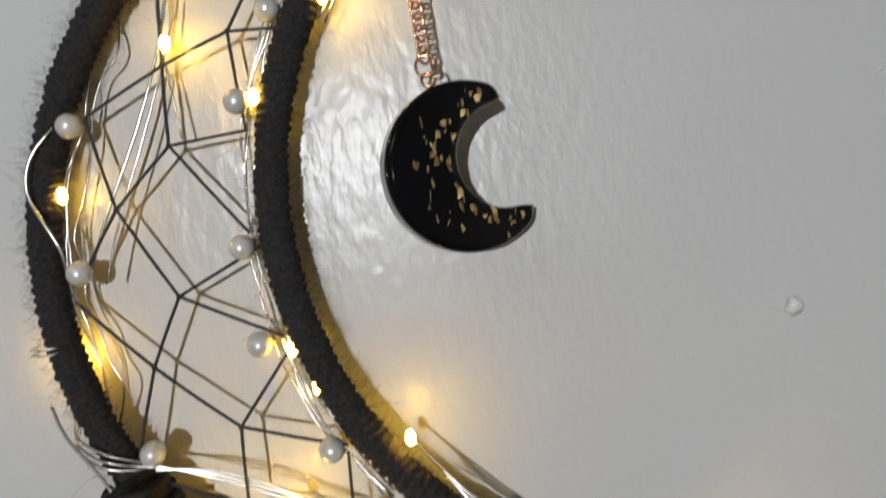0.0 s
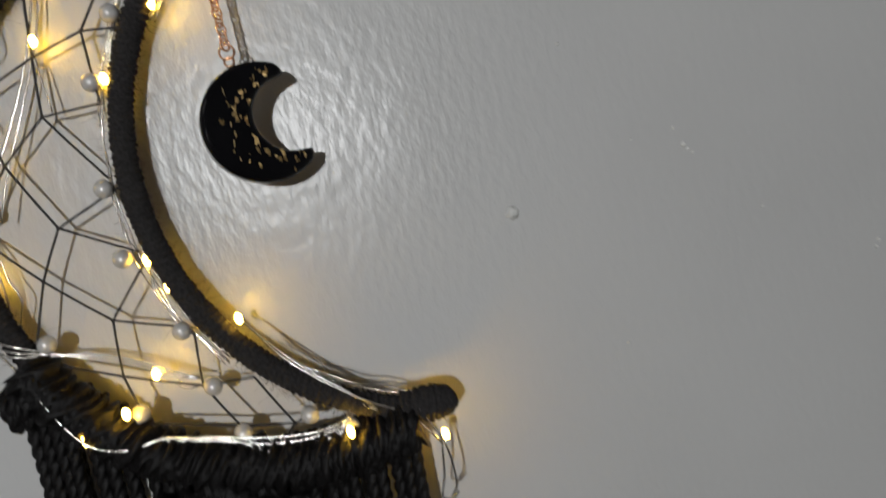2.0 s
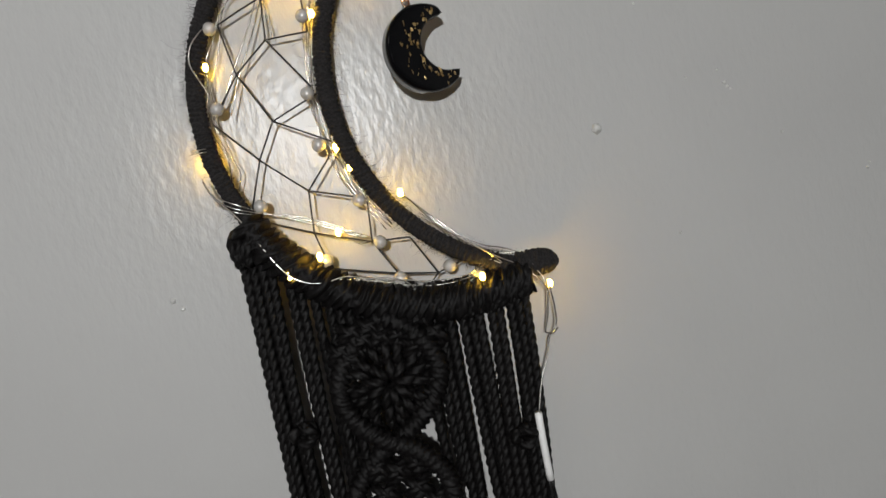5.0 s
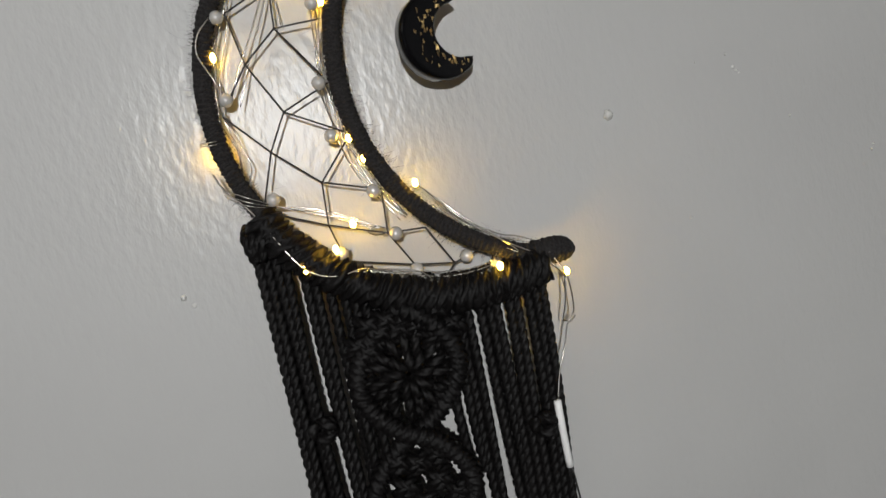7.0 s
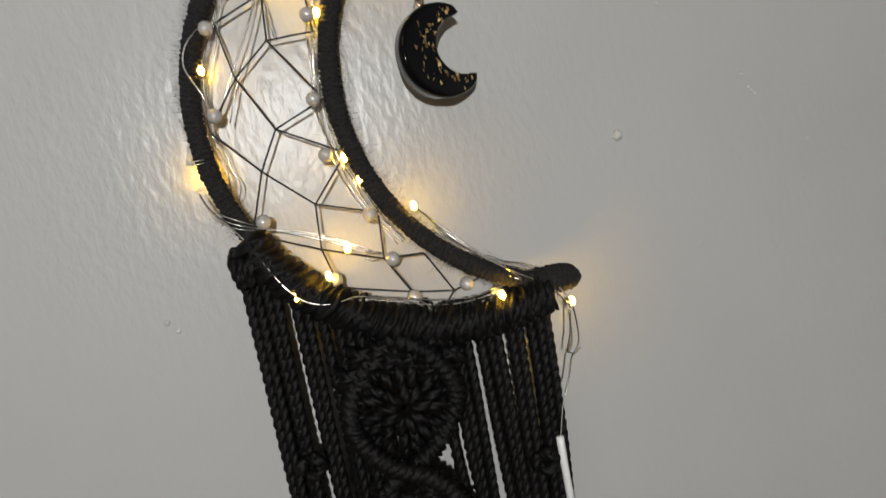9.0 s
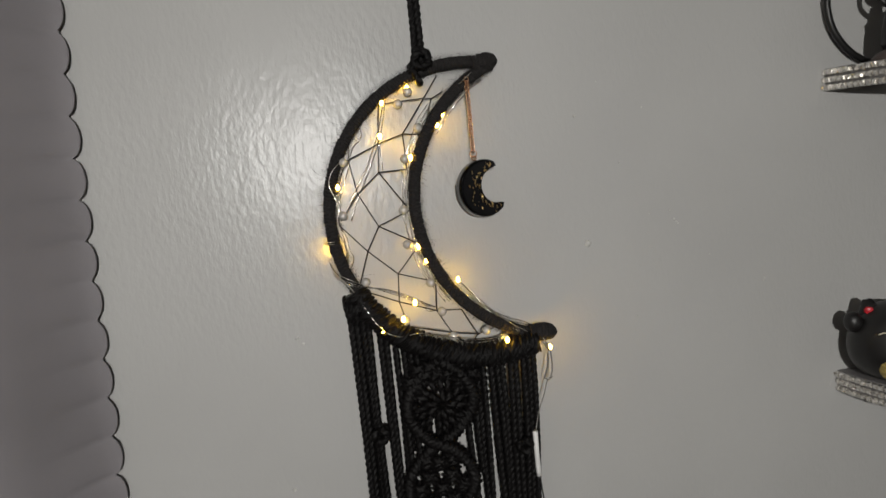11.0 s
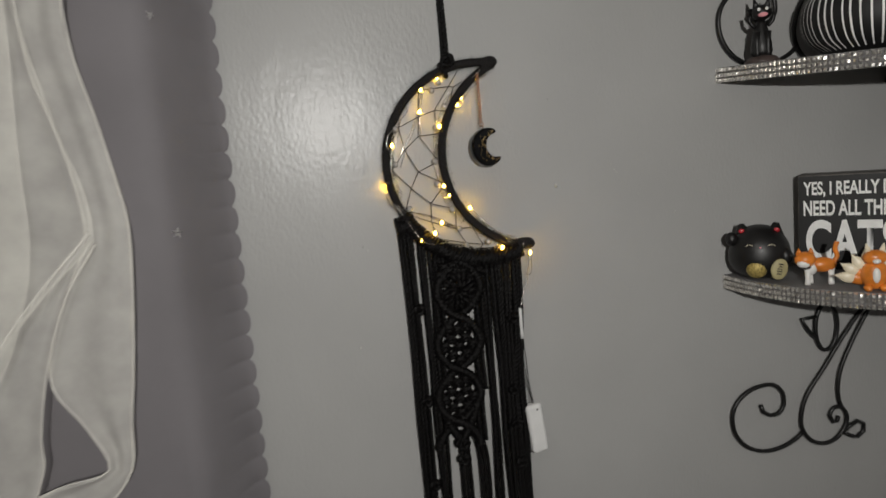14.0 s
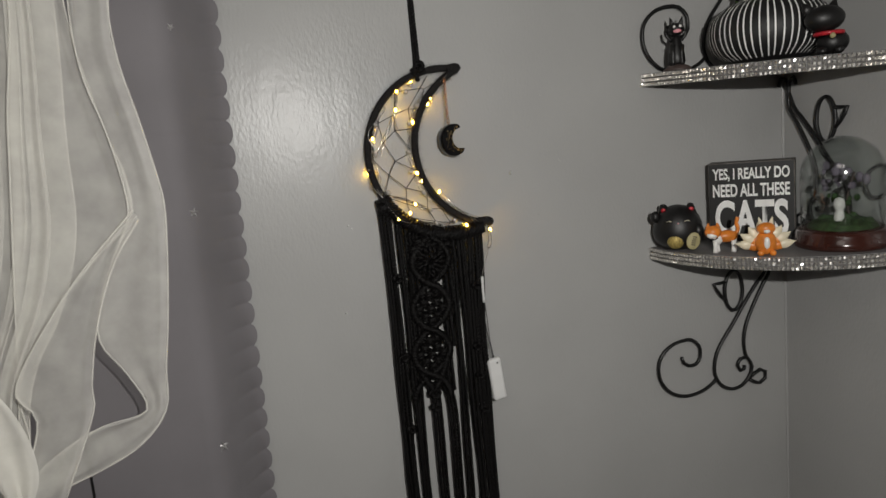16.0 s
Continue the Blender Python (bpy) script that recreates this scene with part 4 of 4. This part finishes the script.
def cat_bracket(dz, label):
    """Scrolled iron bracket shaped like a seated cat with a curled tail, flat against the back wall."""
    ob = thing("shelf_bracket", (0, 0, 0), label, "bracket", group="cat-shaped brackets")
    y = -0.008

    def rod(nm, pts, r=0.0028):
        tube(nm, [(a, y, b + dz) for a, b in pts], r, M_IRON, ob, step=0.006, sides=8)
    rod("tail", [(0.446, 1.1440), (0.449, 1.1345), (0.458, 1.128), (0.471, 1.128), (0.4795, 1.138), (0.478, 1.157), (0.465, 1.169), (0.448, 1.1705), (0.428, 1.166), (0.411, 1.153), (0.404, 1.134), (0.408, 1.110), (0.425, 1.089),
                 (0.451, 1.0785), (0.478, 1.0800), (0.498, 1.0880), (0.508, 1.0955)])
    rod("back", [(0.634, 1.290), (0.628, 1.302), (0.620, 1.300), (0.616, 1.285), (0.603, 1.256), (0.589, 1.241), (0.568, 1.216), (0.541, 1.180), (0.517, 1.150), (0.507, 1.127), (0.506, 1.103), (0.518, 1.083), (0.537, 1.073), (0.556, 1.075), (0.571, 1.088), (0.576, 1.104), (0.569, 1.119),
                 (0.556, 1.121), (0.549, 1.111), (0.554, 1.101), (0.561, 1.102), (0.5625, 1.108)])
    rod("front", [(0.600, 1.290), (0.604, 1.302), (0.611, 1.298), (0.614, 1.280), (0.614, 1.258), (0.600, 1.236), (0.582, 1.206), (0.568, 1.178), (0.562, 1.152), (0.564, 1.128), (0.571, 1.116)])
    rod("paw", [(0.572, 1.082), (0.580, 1.077), (0.592, 1.0725), (0.602, 1.079), (0.602, 1.090), (0.592, 1.0955), (0.582, 1.091), (0.574, 1.086)])
    head = [(0.5455 + 0.0165 * math.cos(2 * math.pi * k / 32), y, 1.236 + dz + 0.0320 * math.sin(2 * math.pi * k / 32)) for k in range(32)]
    v, f = sweep(head, 0.0028, 8, closed=True)
    mesh_part("head", v, f, M_IRON, ob)
    rod("ear", [(0.531, 1.252), (0.520, 1.2515), (0.509, 1.2515), (0.514, 1.242), (0.522, 1.231), (0.529, 1.224)], 0.0027)
    return ob


low_bracket = cat_bracket(0.0, "black wrought iron cat bracket with curled tail under the shelf")
up = copy_thing(low_bracket, Matrix.Translation((0.0, 0, 0.5015)))
up["label"] = "black wrought iron cat bracket standing behind the upper shelf"
mir = copy_thing(low_bracket, Matrix())
mir.matrix_basis = Matrix.Translation((XR, -XR + 0.017, 0.2545)) @ Matrix(((0, 1, 0, 0), (1, 0, 0, 0), (0, 0, 1, 0), (0, 0, 0, 1)))
mir["label"] = "black wrought iron cat bracket on the side wall between the shelves"

# ---- things on the lower shelf ----
lucky = thing("lucky_cat", (0.4270, -0.0390, ZL), "round black ceramic lucky cat with speckled gold belly and coin", "figurine")
bm = bmesh.new()
bmesh.ops.create_uvsphere(bm, u_segments=36, v_segments=24, radius=1)
for v in bm.verts:
    x, y, z = v.co
    flat = max(1e-6, math.hypot(x, y))
    wide = (1 - min(1.0, abs(z)) ** 2.2) ** (1 / 2.1) * (1 - 0.10 * z) / flat
    v.co = Vector((x * wide * 0.0345, y * wide * 0.0300, (z + 1) / 2 * 0.0660 - 0.0008))
part("body", bm, M_GLAZE, lucky)
for sg in (-1, 1):
    bm = bmesh.new()
    bmesh.ops.create_cone(bm, cap_ends=True, segments=16, radius1=0.0140, radius2=0.0032, depth=0.020)
    bm.transform(Matrix.Translation((sg * 0.0175, -0.002, 0.0570)) @ pose(0, 0, 0, 0, sg * 10, 0) @ Matrix.Diagonal((1, 0.6, 1, 1)))
    ear = part("ear", bm, M_GLAZE, lucky)
    ball("inner_ear", (sg * 0.0190, -0.0085, 0.0590), 0.0036, M_RED, ear, (1.0, 0.35, 0.85), 10, "red inner ear")
    tube("eye", [(sg * 0.012 - 0.004, -0.0285, 0.0440), (sg * 0.012, -0.0290, 0.0457), (sg * 0.012 + 0.004, -0.0280, 0.0440)], 0.0004, M_CREAM, lucky, step=0.001, sides=5, label="painted smiling eye")
ball("nose", (0, -0.0302, 0.0420), 0.0011, M_PINK, lucky, (1.2, 0.6, 0.8), 8)
ball("paw", (-0.0305, -0.010, 0.0500), 0.0078, M_GLAZE, lucky, (0.9, 0.9, 1.1), 14, "raised paw")
ball("paw", (0.0270, -0.014, 0.0280), 0.0100, M_GLAZE, lucky, (0.8, 0.9, 1.1), 14)
ball("belly", (-0.004, -0.0215, 0.0165), 0.0125, M_GILT, lucky, (1.0, 0.80, 1.0), 18, "speckled gold belly patch")
coin = ball("coin", (0.0195, -0.0285, 0.0155), 0.0100, M_COIN, lucky, (0.95, 0.2, 1.25), 20, "pale gold oval coin", turn=pose(0, 0, 0, 0, 14, 14))
for i, (a, b, w) in enumerate(((0, 6, 7), (0, 3.2, 5), (-2, 0.5, 3), (1.5, 0.5, 3), (0, -2.2, 7), (-1.6, -5, 3), (1.8, -5, 3))):
    slab("bar", -w * 0.00042, w * 0.00042, -0.0004, 0.0004, -0.0006, 0.0006, M_BLACK, coin,
         m=Matrix.Translation((0.0195, -0.0285, 0.0155)) @ pose(0, 0, 0, 0, 14, 14) @ Matrix.Translation((a * 0.00085, -0.0022, b * 0.00105)))

sign = thing("box_sign", (0, 0, 0), "black wooden block sign with white lettering about cats", "sign")
SA = -46
SM = Matrix.Translation((0.4900, -0.0285, ZL)) @ pose(0, 0, 0, 0, 0, SA)
SW, SH = 0.1140, 0.1165
slab("block", 0, SW, 0.0, 0.035, 0.0, SH, M_EDGE, sign, 0.0012, m=SM)
slab("face", 0.0012, SW - 0.0012, -0.0012, 0.0, 0.0012, SH - 0.0012, M_BLACK, sign, m=SM, label="black painted face")


def words(text, x, z, w, h, bold):
    cu = bpy.data.curves.new("words", "FONT")
    cu.body = text
    cu.size = 1.0
    cu.offset = bold
    tmp = new("words", cu)
    dg = bpy.context.evaluated_depsgraph_get()
    me = bpy.data.meshes.new_from_object(tmp.evaluated_get(dg))
    bpy.data.objects.remove(tmp)
    co = [v.co.copy() for v in me.vertices]
    x0, x1 = min(c.x for c in co), max(c.x for c in co)
    y0, y1 = min(c.y for c in co), max(c.y for c in co)
    bm = bmesh.new()
    bm.from_mesh(me)
    for v in bm.verts:
        v.co = Vector((x + (v.co.x - x0) / (x1 - x0) * w, -0.0017, z + (v.co.y - y0) / (y1 - y0) * h))
    bm.transform(SM)
    part("lettering", bm, M_WHITE, sign, "bold white capital letters", smooth=False)
    bpy.data.meshes.remove(me)


words("YES, I REALLY DO", 0.0062, 0.0895, 0.1015, 0.0192, 0.028)
words("NEED ALL THESE", 0.0062, 0.0668, 0.1015, 0.0190, 0.028)
words("CATS", 0.0085, 0.0100, 0.0970, 0.0520, 0.030)

tabby = thing("cat_figurine", (0.4545, -0.1000, ZL), "small orange and white striding cat figurine on the shelf", "figurine")
ball("body", (0.006, 0, 0.0215), 0.0095, M_ORANGE, tabby, (1.55, 0.85, 0.9), 18)
ball("chest", (-0.006, -0.001, 0.0185), 0.0080, M_WHITEGLAZE, tabby, (0.9, 0.9, 1.0), 14, "white chest")
head = ball("head", (-0.0125, -0.004, 0.0290), 0.0102, M_ORANGE, tabby, (1.1, 0.9, 0.9), 18)
ball("muzzle", (-0.0150, -0.0090, 0.0255), 0.0062, M_WHITEGLAZE, head, (1.2, 0.7, 0.8), 12, "white muzzle")
for sg in (-1, 1):
    bm = bmesh.new()
    bmesh.ops.create_cone(bm, cap_ends=True, segments=10, radius1=0.0040, radius2=0.0006, depth=0.007)
    bm.transform(Matrix.Translation((-0.0125 + sg * 0.0062, -0.003, 0.0385)) @ Matrix.Diagonal((1, 0.6, 1, 1)))
    part("ear", bm, M_ORANGE, tabby)
for lx, ly in ((-0.010, -0.004), (-0.005, 0.004), (0.014, -0.004), (0.017, 0.004)):
    lathe("leg", ((0.0034, 0.0), (0.0032, 0.003), (0.0026, 0.008), (0.0034, 0.016)), M_WHITEGLAZE, tabby, 12, at=(lx, ly, 0))
tube("tail", [(0.018, 0, 0.024), (0.0215, 0, 0.031), (0.0195, 0, 0.039), (0.0215, 0, 0.047)], 0.0026, M_ORANGE, tabby, step=0.002)
tube("collar", [(-0.0180, -0.006, 0.0205), (-0.0120, -0.0095, 0.0195), (-0.0060, -0.006, 0.0215)], 0.0009, M_BLACK, tabby, step=0.002, sides=6)

fox = thing("fox_figurine", (0.4780, -0.1560, ZL), "orange and cream many-tailed fox figurine on the shelf", "figurine")
ball("body", (0, 0, 0.0150), 0.0115, M_ORANGE, fox, (0.95, 0.8, 1.25), 18)
ball("bib", (0, -0.0072, 0.0155), 0.0050, M_WHITEGLAZE, fox, (0.7, 0.6, 1.5), 12, "white chest bib")
ball("head", (0, -0.002, 0.0320), 0.0085, M_ORANGE, fox, (1.15, 0.9, 0.85), 16)
ball("muzzle", (0, -0.0085, 0.0295), 0.0036, M_WHITEGLAZE, fox, (1, 0.9, 0.7), 10)
for sg in (-1, 1):
    bm = bmesh.new()
    bmesh.ops.create_cone(bm, cap_ends=True, segments=10, radius1=0.0036, radius2=0.0005, depth=0.010)
    bm.transform(Matrix.Translation((sg * 0.0058, -0.001, 0.0405)) @ pose(0, 0, 0, 0, sg * 12, 0) @ Matrix.Diagonal((1, 0.5, 1, 1)))
    part("ear", bm, M_CREAM, fox)
for a in (-78, -55, -33, -14, 14, 33, 55, 78):
    bm = bmesh.new()
    bmesh.ops.create_uvsphere(bm, u_segments=14, v_segments=12, radius=1)
    for v in bm.verts:
        t = (v.co.z + 1) / 2
        wdt = 0.0056 * math.sin(math.pi * (0.12 + 0.88 * t) ** 0.8) + 0.0004
        v.co = Vector((v.co.x * wdt, v.co.y * wdt * 0.55, t * 0.030))
    m = Matrix.Translation((0, 0.004, 0.0080)) @ pose(0, 0, 0, 0, a, 0)
    bm.transform(m)
    tl = part("tail", bm, M_ORANGE, fox)
    bm = bmesh.new()
    bmesh.ops.create_uvsphere(bm, u_segments=12, v_segments=10, radius=1)
    for v in bm.verts:
        t = (v.co.z + 1) / 2
        wdt = 0.0060 * math.sin(math.pi * min(1, 0.30 + 0.70 * t)) + 0.0002
        v.co = Vector((v.co.x * wdt, v.co.y * wdt * 0.6, 0.0115 + t * 0.0205))
    bm.transform(m)
    part("tail_tip", bm, M_CREAM, tl, "cream tail tip")
for sg in (-1, 1):
    ball("paw", (sg * 0.006, -0.006, 0.0035), 0.0042, M_ORANGE, fox, (0.9, 1.2, 0.85), 10)

cloche = thing("glass_cloche", (0.5905, -0.1680, ZL), "clear glass dome on dark varnished base over a mossy scene", "glass dome")
lathe("base", ((0.0585, 0.0), (0.0605, 0.003), (0.0605, 0.010), (0.0580, 0.013), (0.0580, 0.019), (0.0545, 0.024), (0.0, 0.0245)), M_MAHOGANY, cloche, 56, "turned dark varnished base")
prof = [(0.0515, 0.024), (0.0515, 0.095)] + [(0.0515 * math.cos(radians(a)), 0.095 + 0.0500 * math.sin(radians(a))) for a in range(6, 90, 6)] + [(0.001, 0.145)]
inner_p = [(max(0.0005, r - 0.0018), z - 0.0016) for r, z in prof[::-1]]
inner_p[-1] = (0.0497, 0.024)
gl = lathe("dome", prof + inner_p, M_GLASS, cloche, 56, "clear glass dome")
gl.visible_shadow = False
bm = bmesh.new()
bmesh.ops.create_icosphere(bm, subdivisions=4, radius=1)
for v in bm.verts:
    k = 1 + 0.25 * noise.noise(v.co * 4)
    v.co = Vector((v.co.x * 0.044, v.co.y * 0.044, max(0.0, v.co.z) * 0.014 * k + 0.0245))
part("moss", bm, M_MOSS, cloche, "green moss mound")
mr_ = random.Random(21)
for _ in range(16):
    a, q = mr_.uniform(0, 6.28), mr_.uniform(0.012, 0.037)
    ball("moss_tuft", (q * math.cos(a), q * math.sin(a), 0.033), mr_.uniform(0.004, 0.0075), M_MOSS, cloche, (1, 1, mr_.uniform(0.8, 1.6)), 8)
lathe("figure", ((0.0065, 0.030), (0.0068, 0.038), (0.0055, 0.046), (0.0048, 0.049), (0.0070, 0.053), (0.0074, 0.058), (0.0055, 0.064), (0.001, 0.066)), M_WHITEGLAZE, cloche, 20, "small white figure inside", at=(-0.006, -0.018, 0))
for _ in range(22):
    a, q = mr_.uniform(0, 6.28), mr_.uniform(0.012, 0.034)
    hgt = mr_.uniform(0.058, 0.105)
    ball("blossom", (q * math.cos(a) * 0.9, q * math.sin(a) * 0.9 + 0.006, hgt), mr_.uniform(0.002, 0.006), M_LILAC if hgt > 0.07 else M_MOSS, cloche, (1, 1, mr_.uniform(0.9, 1.7)), 8)
tube("twig", [(0.012, 0.012, 0.030), (0.008, 0.012, 0.060), (0.016, 0.010, 0.095)], 0.0016, M_BROWN, cloche)

lucky.rotation_euler = (0, 0, radians(-33))
tabby.rotation_euler = (0, 0, radians(-24))
fox.rotation_euler = (0, 0, radians(-32))
cloche.rotation_euler = (0, 0, radians(-38))
fox.scale = (1.2, 1.1, 1.12)
cloche.scale = (0.96, 0.96, 1.0)

# ---- things on the upper shelf ----
seated = thing("cat_ornament", (0.4330, -0.0450, upper_z(-0.045)), "slim black seated cat ornament with pink grin on a dark base", "figurine")
lathe("base", ((0.0190, -0.0006), (0.0190, 0.002), (0.0150, 0.006), (0.0090, 0.0085), (0.0, 0.009)), M_BROWN, seated, 24, "dark brown mound base")
lathe("body", ((0.0090, 0.007), (0.0118, 0.012), (0.0110, 0.022), (0.0085, 0.034), (0.0058, 0.043), (0.0045, 0.047)), M_GLAZE, seated, 20)
sh = ball("head", (0.001, -0.002, 0.0555), 0.0098, M_GLAZE, seated, (1.08, 0.9, 0.9), 18)
ball("grin", (0.001, -0.0100, 0.0525), 0.0046, M_PINK, sh, (1.2, 0.4, 0.55), 12, "pink grinning mouth")
for sg in (-1, 1):
    bm = bmesh.new()
    bmesh.ops.create_cone(bm, cap_ends=True, segments=10, radius1=0.0048, radius2=0.0005, depth=0.013)
    bm.transform(Matrix.Translation((0.001 + sg * 0.0066, -0.001, 0.0660)) @ pose(0, 0, 0, 0, sg * 14, 0) @ Matrix.Diagonal((1, 0.5, 1, 1)))
    part("ear", bm, M_GLAZE, seated)
    ball("eye", (0.001 + sg * 0.0040, -0.0098, 0.0585), 0.0020, M_WHITEGLAZE, sh, (1, 0.5, 1), 10, "white eye")
    lathe("leg", ((0.0040, 0.007), (0.0034, 0.012), (0.0030, 0.022), (0.0040, 0.034)), M_GLAZE, seated, 12, at=(sg * 0.0058, -0.0075, 0))
for sg in (-1, 1):
    tube("arm", [(sg * 0.0065, -0.003, 0.040), (sg * 0.0120, -0.004, 0.046), (sg * 0.0130, -0.004, 0.0540)], 0.0021, M_GLAZE, seated, step=0.003)

pot = thing("striped_planter", (0.5360, -0.1020, upper_z(-0.102)), "squat black and white striped pot with a green plant", "planter")
PRF = [(0.040, -0.0015), (0.056, 0.004), (0.070, 0.014), (0.0775, 0.028), (0.0790, 0.042), (0.0745, 0.057), (0.062, 0.069), (0.050, 0.075), (0.046, 0.073), (0.043, 0.060)]
body = lathe("body", PRF, M_BLACK, pot, 72)
pp = spline([(r, 0, z) for r, z in PRF[1:8]], 0.003)
for k in range(52):
    a = 2 * math.pi * (k + random.uniform(-0.15, 0.15)) / 52
    hw = 0.0145 * random.uniform(0.75, 1.15)
    v, f = [], []
    for r, _, z in pp:
        for s in (-1, 1):
            v.append(((r + 0.0005) * math.cos(a + s * hw), (r + 0.0005) * math.sin(a + s * hw), z + 0.0003))
    for i in range(len(pp) - 1):
        f.append((2 * i, 2 * i + 1, 2 * i + 3, 2 * i + 2))
    mesh_part("stripe", v, f, M_WHITE, pot, "painted white stripe" if k == 0 else "")
lathe("soil", ((0.044, 0.060), (0.030, 0.064), (0.0, 0.066)), M_BROWN, pot, 24)
for k in range(26):
    a, q = random.uniform(0, 6.28), random.uniform(0.006, 0.036)
    b = random.uniform(0, 6.28)
    ln = random.uniform(0.030, 0.060)
    m = M_PETAL if k % 4 == 0 else M_LEAF
    base_p = np.array((q * math.cos(a), q * math.sin(a), 0.062))
    v, f = [], []
    for i in range(7):
        t = i / 6
        c = base_p + np.array((math.cos(b) * ln * 0.55 * t, math.sin(b) * ln * 0.55 * t, ln * (t - 0.35 * t * t)))
        wd = 0.0075 * math.sin(math.pi * (0.06 + 0.92 * t)) + 0.0004
        sd = np.array((-math.sin(b), math.cos(b), 0))
        v += [c - sd * wd, c + np.array((0, 0, -0.0015)), c + sd * wd]
    for i in range(6):
        f += [(3 * i, 3 * i + 1, 3 * i + 4, 3 * i + 3), (3 * i + 1, 3 * i + 2, 3 * i + 5, 3 * i + 4)]
    mesh_part("petal" if m is M_PETAL else "leaf", v, f, m, pot)

pot.scale = (0.97, 0.97, 1.05)

pup = thing("black_cat_figurine", (0.5400, -0.1950, upper_z(-0.195)), "small black crouching cat figurine with a red collar", "figurine")
ball("body", (0.006, 0.004, 0.0135), 0.0150, M_GLAZE, pup, (1.05, 0.95, 0.9), 20)
ph_ = ball("head", (-0.004, -0.004, 0.0390), 0.0165, M_GLAZE, pup, (1.2, 0.9, 0.88), 20)
for sx, tn in ((-0.0165, -32), (0.0085, 18)):
    bm = bmesh.new()
    bmesh.ops.create_cone(bm, cap_ends=True, segments=14, radius1=0.0085, radius2=0.0015, depth=0.014)
    bm.transform(Matrix.Translation((-0.004 + sx, -0.003, 0.0515)) @ pose(0, 0, 0, 0, tn, 0) @ Matrix.Diagonal((1, 0.55, 1, 1)))
    part("ear", bm, M_GLAZE, pup)
ring = [(0.001 + 0.0130 * math.cos(2 * math.pi * k / 28), -0.001 + 0.0120 * math.sin(2 * math.pi * k / 28), 0.0230) for k in range(28)]
v, f = sweep(ring, 0.0024, 8, closed=True)
mesh_part("collar", v, f, M_RED, pup, "bright red collar")
ball("bell", (0.001, -0.0145, 0.0195), 0.0030, M_COIN, pup, seg=12, label="small gold bell")
for sg in (-1, 1):
    ball("paw", (sg * 0.008, -0.010, 0.0040), 0.0052, M_GLAZE, pup, (1, 1.2, 0.85), 12)
pup.scale = (1.15, 1.1, 1.1)
pup.rotation_euler = (0, 0, radians(-30))
seated.rotation_euler = (0, 0, radians(-28))
